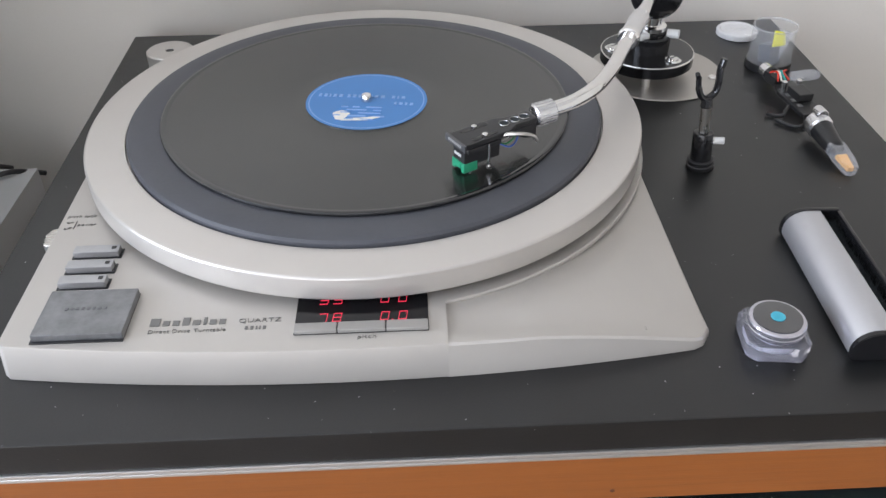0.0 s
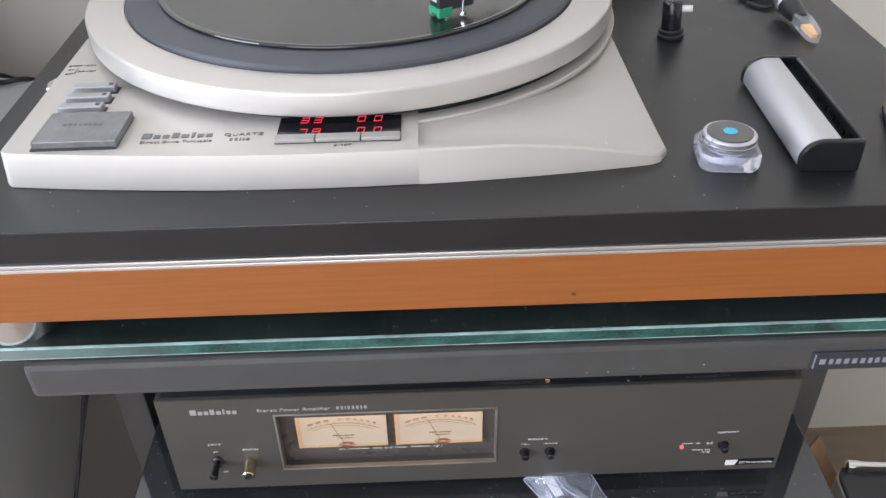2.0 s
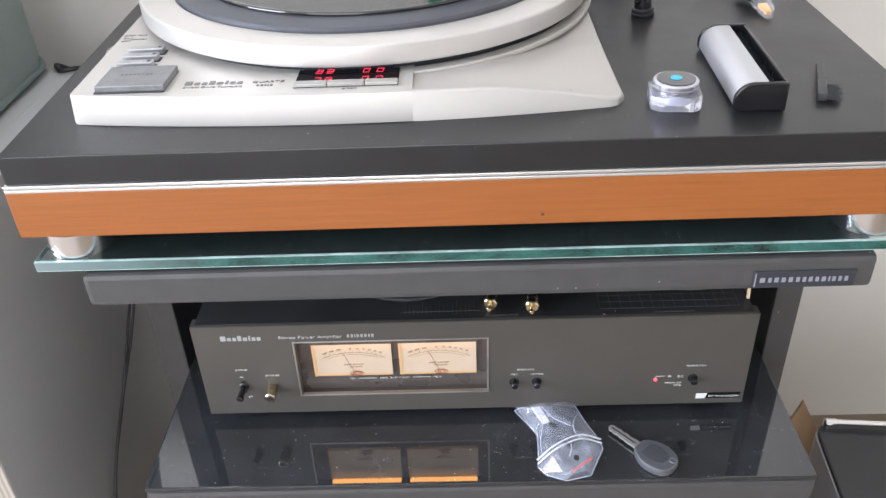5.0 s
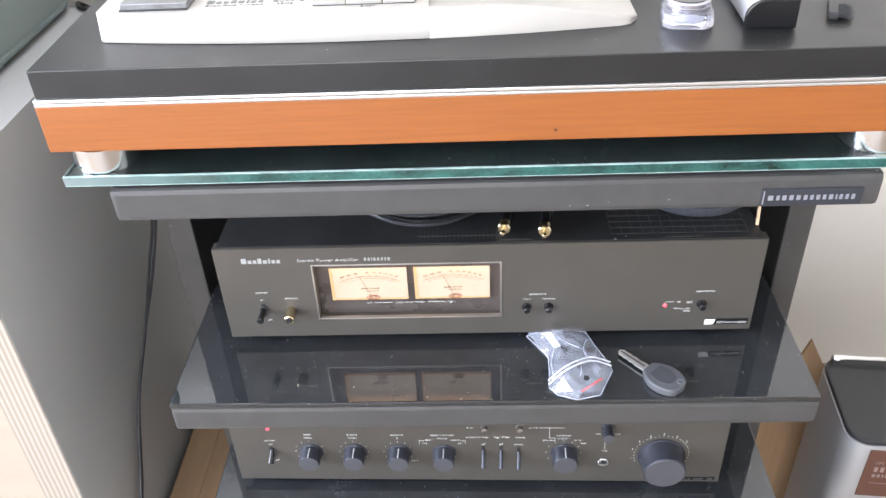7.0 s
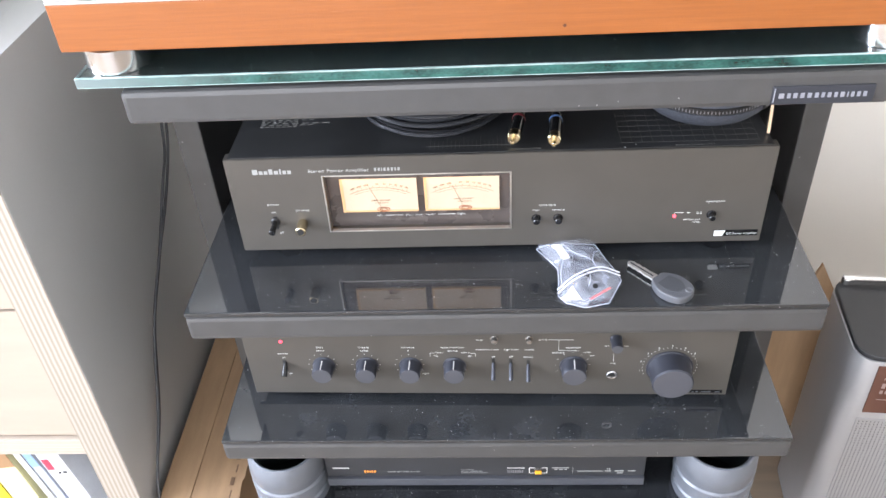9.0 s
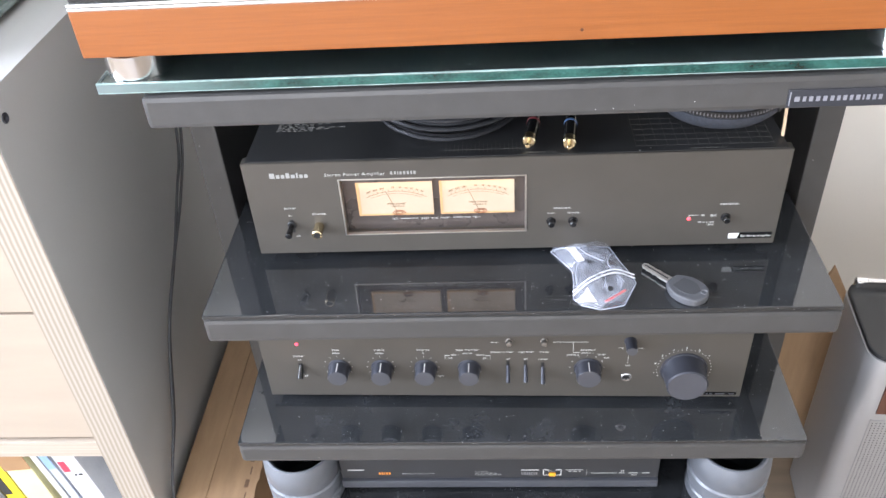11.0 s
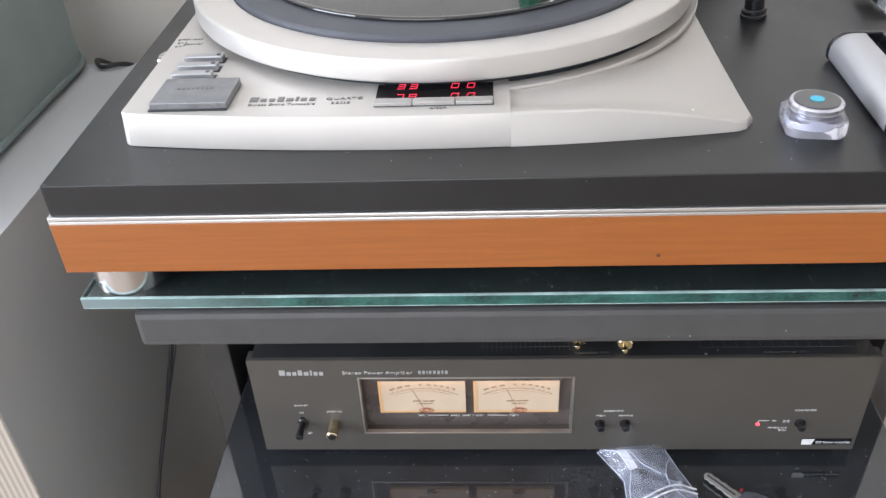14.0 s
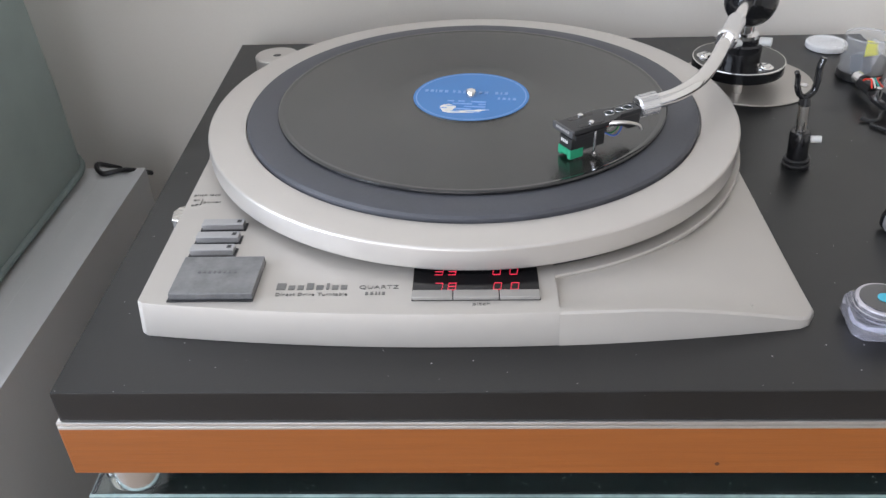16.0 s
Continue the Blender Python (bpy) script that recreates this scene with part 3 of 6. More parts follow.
    for w, k in ((0.0048, 1), (0.0034, 0.64), (0.0032, 0.64), (0.0036, 1), (0.0038, 0.64), (0.0016, 0.95), (0.0032, 0.64), (0.0032, 0.64)):
        part("name_bar", moved(bar(x, x + w, -0.0062, -0.0062 + 0.0054 * k), on_top(zt + 0.0002)), SOFTINK, t)
        x += w + 0.0015
    part("power_switch", bm_prism([(-0.2555, 0.072), (-0.264, 0.075), (-0.2655, 0.084), (-0.263, 0.090), (-0.2555, 0.092)], 0.9290, 0.9365, 0.0008), STEEL, t, "small metal side switch")


turntable()
solo("platter_mat", bm_lathe([(0, 0.9592), (0.1522, 0.9592), (0.1527, 0.9612), (0.1525, 0.9636), (0.1512, 0.9650), (0.1490, 0.9655), (0.1400, 0.9660), (0, 0.9660)], 160, (CX, CY, 0)), RUBBER,
     "dark grey rubber mat on the platter", "turntable mat")


def record():
    r = thing("record", (CX, CY, 0.9661), "black ten-inch record with a blue paper label", "record")
    part("disc", bm_lathe([(0, 0.9661), (0.1275, 0.9661), (0.1275, 0.9681), (0.056, 0.9679), (0.0545, 0.9676), (0.0405, 0.9676), (0.0400, 0.9681), (0, 0.9681)], 192, (CX, CY, 0)), VINYL, r)
    part("lip", bm_lathe([(0.1275, 0.9663), (0.1297, 0.9663), (0.1315, 0.9664), (0.1316, 0.9668), (0.1313, 0.9679), (0.1308, 0.9683), (0.1300, 0.9685), (0.1287, 0.9683), (0.1275, 0.9681)], 192, (CX, CY, 0)), material("polished_shellac", (0.010, 0.010, 0.011), 0.06, var=0.1, rvar=0.02, coat=0.5), r, "glossy raised outer lip")
    lab = part("paper_label", bm_lathe([(0, 0.9682), (0.0396, 0.9682), (0.0397, 0.96835), (0.0037, 0.96835)], 96, (CX, CY, 0)), material("blue_paper", (0.060, 0.20, 0.47), 0.55, var=0.06), r, "blue paper label with pale writing")
    ink = material("pale_blue_ink", (0.22, 0.36, 0.62), 0.6)
    ring = bm_lathe([(0.0372, 0.96838), (0.0376, 0.9685), (0.0380, 0.96838)], 96, (CX, CY, 0))
    part("label_ring", ring, ink, lab)
    rng = random.Random(4)
    rows = []
    for y, ws, h in ((0.026, (0.012, 0.008), 0.0012), (0.0215, (0.010, 0.016, 0.006), 0.0014), (0.0175, (0.02, 0.008), 0.0012), (0.0135, (0.007, 0.018), 0.0012), (0.0095, (0.014, 0.006, 0.006), 0.0012)):
        rows.append(word_bars(-sum(ws) / 2, y, h, ws, 0.0014))
    rows.append(word_bars(-0.0315, 0.002, 0.0032, (0.003, 0.002, 0.003, 0.002), 0.001))
    rows.append(word_bars(-0.0250, -0.0070, 0.0038, (0.003, 0.0012, 0.0028), 0.0012))
    rows.append(word_bars(-0.0115, -0.0070, 0.0038, (0.0034, 0.0028, 0.0026, 0.0026, 0.0026, 0.0028, 0.0026), 0.0010))
    rows.append(word_bars(0.0165, -0.0070, 0.0038, (0.003, 0.003, 0.0012, 0.0028, 0.0026), 0.0010))
    part("label_writing", moved(joined(*rows), Matrix.Translation((CX, CY, 0.9686)) @ pose(0, 0, 0, 0, 0, 172)), ink, lab)
    blob = [bm_prism([(-0.013 + 0.005 * math.cos(a) * (1 + 0.2 * math.sin(3 * a)), -0.022 + 0.0062 * math.sin(a)) for a in [i * math.pi / 10 for i in range(20)]], 0, 0.0002),
            bm_prism([(-0.010, -0.026), (0.004, -0.024), (0.012, -0.021), (0.013, -0.0225), (0.005, -0.0275), (-0.012, -0.029)], 0, 0.0002)]
    part("label_picture", moved(joined(*blob), Matrix.Translation((CX, CY, 0.9685)) @ pose(0, 0, 0, 0, 0, -8)), material("cream_ink", (0.75, 0.72, 0.66), 0.6), lab, "small plain cream picture")


record()


# ---- the tonearm and what lies on the plinth ----
PZ = 0.9235


def basis(a, b, up=(0, 0, 1)):
    """A pose at a with x running to b and z about up."""
    a, b = Vector(a), Vector(b)
    x = (b - a).normalized()
    y = Vector(up).cross(x).normalized()
    z = x.cross(y)
    m = Matrix((x, y, z)).transposed().to_4x4()
    m.translation = a
    return m


def tonearm():
    ax, ay = 0.1395, 0.303
    t = thing("tonearm", (ax, ay, PZ), "chrome S-shaped tonearm on a black round base", "tonearm")
    part("steel_disc", bm_lathe([(0, 0.0002), (0.0530, 0.0002), (0.0534, 0.0008), (0.0530, 0.0014), (0, 0.0014)], 96, (0.150, 0.309, PZ)), material("satin_steel_disc", (0.50, 0.475, 0.44), 0.42, 0.75, var=0.04, bump=0.03, bscale=900), t, "thin brushed steel disc")
    for a in (20, 140, 260):
        part("spacer", bm_lathe([(0, 0), (0.004, 0), (0.004, 0.0115), (0, 0.0115)], 20, (ax + 0.022 * math.cos(radians(a)), ay + 0.022 * math.sin(radians(a)), PZ + 0.0016)), CHROME, t)
    b = part("base_plate", bm_lathe([(0, 0), (0.0355, 0), (0.0362, 0.0008), (0.0362, 0.0085), (0.0355, 0.0093), (0, 0.0093)], 72, (ax, ay, PZ + 0.0132)), GLOSSBLACK, t, "thick glossy black disc")
    part("chrome_edge", bm_lathe([(0.0352, 0.0092), (0.0360, 0.0094), (0.0364, 0.0088), (0.0362, 0.0080)], 72, (ax, ay, PZ + 0.0132)), CHROME, b)
    zt = PZ + 0.0226
    for a in (172, 302, 62):
        x, y = ax + 0.0265 * math.cos(radians(a)), ay + 0.0265 * math.sin(radians(a))
        s = part("screw", bm_lathe([(0.0068, 0), (0.0068, 0.0006), (0.0055, 0.0014), (0.0046, 0.0012), (0.0044, 0.0022), (0.0036, 0.0026), (0, 0.0026)], 28, (x, y, zt)), CHROME, b, "chrome screw head with a slot")
        part("slot", moved(bm_box(-0.0032, 0.0032, -0.0004, 0.0004, -0.0001, 0.0002), pose(x, y, zt + 0.0026, 0, 0, 35)), BLACK, s)
    part("column", bm_lathe([(0.0165, 0), (0.0165, 0.0125), (0.0155, 0.0140), (0.0125, 0.0142), (0.0125, 0.0165), (0.0118, 0.0172), (0, 0.0172)], 48, (ax, ay, zt)), GLOSSBLACK, t)
    part("collar_ring", bm_lathe([(0.0115, 0.0172), (0.0122, 0.0176), (0.0122, 0.0205), (0.0090, 0.0212), (0.0082, 0.0215), (0.0082, 0.0300), (0, 0.0300)], 40, (ax, ay, zt)), CHROME, t)
    part("lift_lever", joined(bm_rod((ax + 0.012, ay - 0.006, zt + 0.0155), (ax + 0.0205, ay - 0.010, zt + 0.0158), 0.0034), bm_rod((ax - 0.012, ay - 0.013, zt + 0.0155), (ax - 0.004, ay - 0.010, zt + 0.0155), 0.0030)), material("nylon_knob", (0.62, 0.62, 0.60), 0.4), t, "pale thumb screws")
    hz = 0.9965
    hp = [(0, -0.0215)] + [(0.0205 * math.cos(radians(a)), 0.0215 * math.sin(radians(a))) for a in range(-75, 80, 12)] + [(0, 0.0215)]
    h = part("bearing_housing", bm_lathe(hp, 48, (ax - 0.001, ay - 0.008, hz)), GLOSSBLACK, t, "round glossy black bearing housing")
    part("bearing_ring", moved(bm_lathe([(0.0195, -0.0026), (0.0208, -0.0022), (0.0208, 0.0022), (0.0195, 0.0026)], 48), basis((ax - 0.001, ay - 0.006, hz), (ax - 0.03, ay - 0.06, hz)) @ pose(0, 0, 0, 0, 90, 0)), CHROME, h)
    for s in (-1, 1):
        part("pivot_screw", bm_rod((ax - 0.001 + s * 0.0195, ay - 0.008, hz + 0.006), (ax - 0.001 + s * 0.0245, ay - 0.008, hz + 0.0065), 0.0032), CHROME, h)
    # the tube, its bend and its fittings
    line = smooth_line([(0.1335, 0.283, 1.0005), (0.117, 0.246, 0.9992), (0.0985, 0.205, 0.9975), (0.0880, 0.181, 0.9962), (0.0795, 0.1625, 0.9950), (0.0650, 0.1395, 0.9928), (0.0495, 0.1255, 0.9905), (0.0345, 0.1182, 0.9888)], 8)
    part("arm_tube", bm_tube(line, 0.0046, 20), CHROME, t, "polished chrome arm tube")
    part("arm_sleeve", bm_rod((0.1125, 0.2362, 0.9990), (0.0975, 0.2030, 0.9975), 0.0066, n=28), ALU, t)
    part("sleeve_ring", bm_rod((0.0985, 0.2052, 0.9976), (0.0960, 0.1996, 0.9973), 0.0076, n=28), CHROME, t)
    n = part("shell_nut", bm_rod((0.0365, 0.1190, 0.9888), (0.0235, 0.1138, 0.9878), 0.0066, n=28), ALU, t, "ribbed metal locking nut")
    for k in range(18):
        a = 2 * math.pi * k / 18
        m = basis((0.0365, 0.1190, 0.9888), (0.0235, 0.1138, 0.9878))
        part("rib", moved(bm_box(0.001, 0.0125, -0.0005, 0.0005, 0.0064, 0.0070), m @ Matrix.Rotation(a, 4, "X")), ALU, n)
    # headshell and cartridge, pointing along the groove's tangent
    m = basis((0.0225, 0.1133, 0.9862), (-0.0200, 0.0872, 0.9856))
    hs = part("headshell", moved(joined(bm_prism([(0, -0.0055), (0.016, -0.0055), (0.022, -0.0088), (0.052, -0.0088), (0.054, -0.0080), (0.054, 0.0080), (0.052, 0.0088), (0.022, 0.0088), (0.016, 0.0055), (0, 0.0055)], 0.0000, 0.0032, 0.0006),
                                        moved(bm_prism([(0.0, 0.0), (0.0, -0.0085), (0.0085, -0.0085), (0.0140, -0.0050), (0.0240, -0.0030), (0.0240, 0.0)], -0.0052, 0.0052, 0.0008), pose(0, 0, 0, 90, 0, 0))), m), BLACK, t, "black drilled headshell")
    for x, y in ((0.006, 0.0), (0.0125, 0.0), (0.0205, 0.0)):
        hole = part("hole", moved(bm_lathe([(0, 0.00325), (0.0027, 0.00328)], 20, (x, y, 0)), m), FOAM, hs)
        part("hole_rim", moved(bm_lathe([(0.0027, 0.0032), (0.0029, 0.0037), (0.0033, 0.0036), (0.0035, 0.0030)], 20, (x, y, 0)), m), material("worn_hole_rim", (0.28, 0.28, 0.28), 0.25, 0.8), hole)
    for y in (-0.0055, 0.0055):
        part("slot", moved(bm_prism([(0.030, y - 0.0016), (0.046, y - 0.0016), (0.0475, y), (0.046, y + 0.0016), (0.030, y + 0.0016), (0.0285, y)], 0.0032, 0.0034), m), GLOSSBLACK, hs)
        part("mounting_screw", moved(joined(bm_lathe([(0, 0.0034), (0.0017, 0.0034), (0.0017, 0.0046), (0.0012, 0.0050), (0, 0.0050)], 16, (0.038, y, 0)),
                                            bm_lathe([(0.0008, -0.0150), (0.0008, 0.0), (0.0, 0.0)], 12, (0.038, y * 1.75, 0)),
                                            bm_lathe([(0, -0.0156), (0.0019, -0.0156), (0.0019, -0.0140), (0, -0.0140)], 6, (0.038, y * 1.75, 0))), m), CHROME, hs)
    part("front_lip", moved(bm_box(0.0535, 0.0552, -0.0100, 0.0100, -0.0008, 0.0036, 0.0005), m), material("grey_lip", (0.09, 0.09, 0.095), 0.3, 0.4), hs)
    part("lip_writing", moved(word_bars(-0.006, 0.0012, 0.0018, (0.0014, 0.0012, 0.001, 0.0014, 0.0014, 0.0006, 0.0012, 0.0012), 0.0005), m @ pose(0.0554, 0, 0, 90, 0, 90)), NAMEBAR, hs)
    lift = smooth_line([(0.027, 0.0070, 0.0008), (0.023, 0.0110, 0.0020), (0.017, 0.0150, 0.0018), (0.012, 0.0175, 0.0000), (0.0100, 0.0182, -0.0032)], 6)
    part("finger_lift", moved(bm_tube(lift, [0.0014 - 0.0005 * i / 24 for i in range(25)], 8), m), STEEL, hs, "thin curved chrome finger lift")
    c = part("cartridge", moved(joined(bm_box(0.0285, 0.0515, -0.0088, 0.0088, -0.0034, -0.0004, 0.0005), bm_box(0.0275, 0.0525, -0.0058, 0.0058, -0.0128, -0.0036, 0.0006)), m), BLACK, t, "black cartridge with a green stylus holder")
    part("cartridge_writing", moved(word_bars(-0.0040, -0.0075, 0.0022, (0.0015, 0.0012, 0.0012, 0.0013), 0.0005), m @ pose(0.0527, 0, 0, 90, 0, 90)), PRINT, c)
    part("stylus_holder", moved(joined(bm_box(0.0435, 0.0532, -0.0062, -0.0030, -0.0165, -0.0105, 0.0006), bm_box(0.0435, 0.0532, 0.0030, 0.0062, -0.0165, -0.0105, 0.0006), bm_box(0.0435, 0.0535, -0.0031, 0.0031, -0.0145, -0.0105, 0.0005),
                                        bm_rod((0.047, 0, -0.0140), (0.047, 0, -0.0174), 0.0008, 0.0003)), m), material("green_plastic", (0.02, 0.27, 0.14), 0.35), c, "green plastic stylus holder")
    for y, col in ((-0.004, (0.5, 0.04, 0.03)), (-0.0015, (0.55, 0.55, 0.5)), (0.0015, (0.03, 0.25, 0.08)), (0.004, (0.04, 0.1, 0.4))):
        part("lead", moved(bm_tube(smooth_line([(0.027, y, -0.006), (0.021, y * 1.6, -0.009), (0.015, y * 1.2, -0.008), (0.011, y * 0.6, -0.004)], 5), 0.0005, 6), m), material("lead_enamel", col, 0.4), c)
    # the arm stands a little way into the record
    swing = pose(0, 0, 0, 0, 0, -1.0) @ Matrix.Diagonal((0.978, 0.978, 1, 1))
    for ob in (o for o in t.children if o.name.split(".")[0] in ("arm_tube", "arm_sleeve", "sleeve_ring", "shell_nut", "headshell", "cartridge")):
        ob.matrix_basis = swing @ ob.matrix_basis
    t.location = (ax - 0.0025, ay - 0.0045, PZ)
    part("disc_screw", bm_lathe([(0, 0.0014), (0.0034, 0.0014), (0.0034, 0.0028), (0.0026, 0.0034), (0, 0.0034)], 20, (0.1895, 0.2870, PZ)), CHROME, t, "small chrome screw in the disc")


tonearm()


def arm_rest():
    x, y = 0.1440, 0.1570
    r = thing("arm_rest", (x, y, PZ), "black fork-shaped arm rest on a steel post", "arm rest")
    part("base_ring", bm_lathe([(0, 0.0002), (0.0088, 0.0002), (0.0092, 0.001), (0.0092, 0.0028), (0.0084, 0.0034), (0.0084, 0.0040), (0.0088, 0.0046), (0.0088, 0.0062), (0.0080, 0.0068), (0, 0.0068)], 40, (x, y, PZ)), BLACK, r)
    part("socket", bm_lathe([(0.0068, 0.0066), (0.0066, 0.0250), (0.0060, 0.0262), (0.0035, 0.0264), (0, 0.0264)], 36, (x, y, PZ)), GLOSSBLACK, r)
    part("thumb_screw", bm_rod((x + 0.0062, y - 0.0025, PZ + 0.0205), (x + 0.0130, y - 0.0045, PZ + 0.0207), 0.0024), material("white_screw", (0.6, 0.6, 0.58), 0.35), r, "small pale thumb screw")
    part("post", bm_rod((x, y, PZ + 0.0262), (x, y, PZ + 0.0490), 0.0033), STEEL, r)
    m = pose(x, y, PZ + 0.0480, 0, 0, 12) @ Matrix.Diagonal((0.85, 1, 0.82, 1))
    pts = [(-0.0085, 0, 0.0230), (-0.0078, 0, 0.0140), (-0.0050, 0, 0.0060), (0.000, 0, 0.0035), (0.0060, 0, 0.0070), (0.0082, 0, 0.0160), (0.0085, 0, 0.0260), (0.0110, 0, 0.0340)]
    part("fork", moved(joined(bm_tube(smooth_line(pts, 6), [0.0020] * 6 + [0.0024] * 24 + [0.0026] * 12 + [0.0022], 10), bm_rod((0, 0, -0.004), (0, 0, 0.0035), 0.0045, 0.0038), bm_rod((-0.0085, 0, 0.0215), (-0.0110, -0.0015, 0.0270), 0.0018)), m), GLOSSBLACK, r, "glossy black forked cradle")
    r.matrix_basis = pose(x - 0.0022, y + 0.0005, PZ, 0, -4.5, 0)


arm_rest()


def adapter():
    a = thing("single_adapter", (-0.2490, 0.3430, PZ), "round satin silver adapter with a dark hole", "record adapter")
    part("puck", bm_lathe([(0.0035, 0.0105), (0.0035, 0.0140), (0.0040, 0.0145), (0.0182, 0.0145), (0.0190, 0.0137), (0.0190, 0.0004), (0, 0.0002)], 56, (-0.2490, 0.3430, PZ)), RIM, a)
    part("hole", bm_lathe([(0, 0.0138), (0.0036, 0.0138), (0.0036, 0.0130)], 20, (-0.2490, 0.3430, PZ)), BLACK, a)


adapter()


def vial():
    x, y = 0.2415, 0.3090
    v = thing("stylus_tub", (x, y, PZ), "clear round tub with a black base and yellow slip", "tub")
    part("base_cap", bm_lathe([(0, 0.0002), (0.0174, 0.0002), (0.0180, 0.0008), (0.0180, 0.0065), (0.0174, 0.0070), (0, 0.0070)], 48, (x, y, PZ)), BLACK, v)
    part("wall", bm_lathe([(0.0160, 0.0072), (0.0172, 0.0072), (0.0172, 0.0345), (0.0168, 0.0350), (0.0164, 0.0345), (0.0160, 0.0080)], 48, (x, y, PZ)), TUBWALL, v, "clear plastic wall")
    part("rim", bm_lathe([(0.0162, 0.0342), (0.0173, 0.0342), (0.0175, 0.0352), (0.0170, 0.0357), (0.0163, 0.0352), (0.0162, 0.0342)], 48, (x, y, PZ)), MILKY, v, "pale moulded rim")
    part("yellow_slip", moved(bm_prism([(-0.007, -0.006), (0.007, -0.004), (0.006, 0.006), (-0.004, 0.007)], 0, 0.0015, 0.0004), pose(x + 0.003, y - 0.003, PZ + 0.024, 62, 12, 20)), material("yellow_paper", (0.80, 0.78, 0.03), 0.5), v)
    part("grey_wedge", moved(bm_prism([(-0.008, -0.010), (0.004, -0.010), (0.008, 0.010), (-0.004, 0.010)], 0, 0.012, 0.001), pose(x - 0.005, y + 0.001, PZ + 0.009, 70, 0, 30)), material("slate_plastic", (0.07, 0.08, 0.10), 0.4), v)
    part("clear_wedge", moved(bm_prism([(-0.006, -0.010), (0.006, -0.010), (0.008, 0.012), (-0.004, 0.012)], 0, 0.002, 0.0005), pose(x + 0.004, y - 0.002, PZ + 0.020, 60, 15, -25)), MILKY, v)
    lx, ly = 0.2380, 0.3755
    ld = thing("tub_lid", (lx, ly, PZ), "milky white round plastic lid lying flat", "lid")
    part("disc", bm_lathe([(0, 0.0002), (0.0172, 0.0002), (0.0178, 0.0010), (0.0178, 0.0045), (0.0170, 0.0055), (0.0150, 0.0055), (0.0140, 0.0048), (0, 0.0048)], 48, (lx, ly, PZ)), material("milky_lid", (0.72, 0.72, 0.73), 0.25), ld)
    part("embossing", moved(joined(bar(-0.008, 0.004, 0.001, 0.0022), bar(-0.004, 0.008, -0.0025, -0.0012)), pose(lx, ly, PZ + 0.005, 0, 0, 25)), material("lid_emboss", (0.75, 0.75, 0.76), 0.2), ld)


vial()


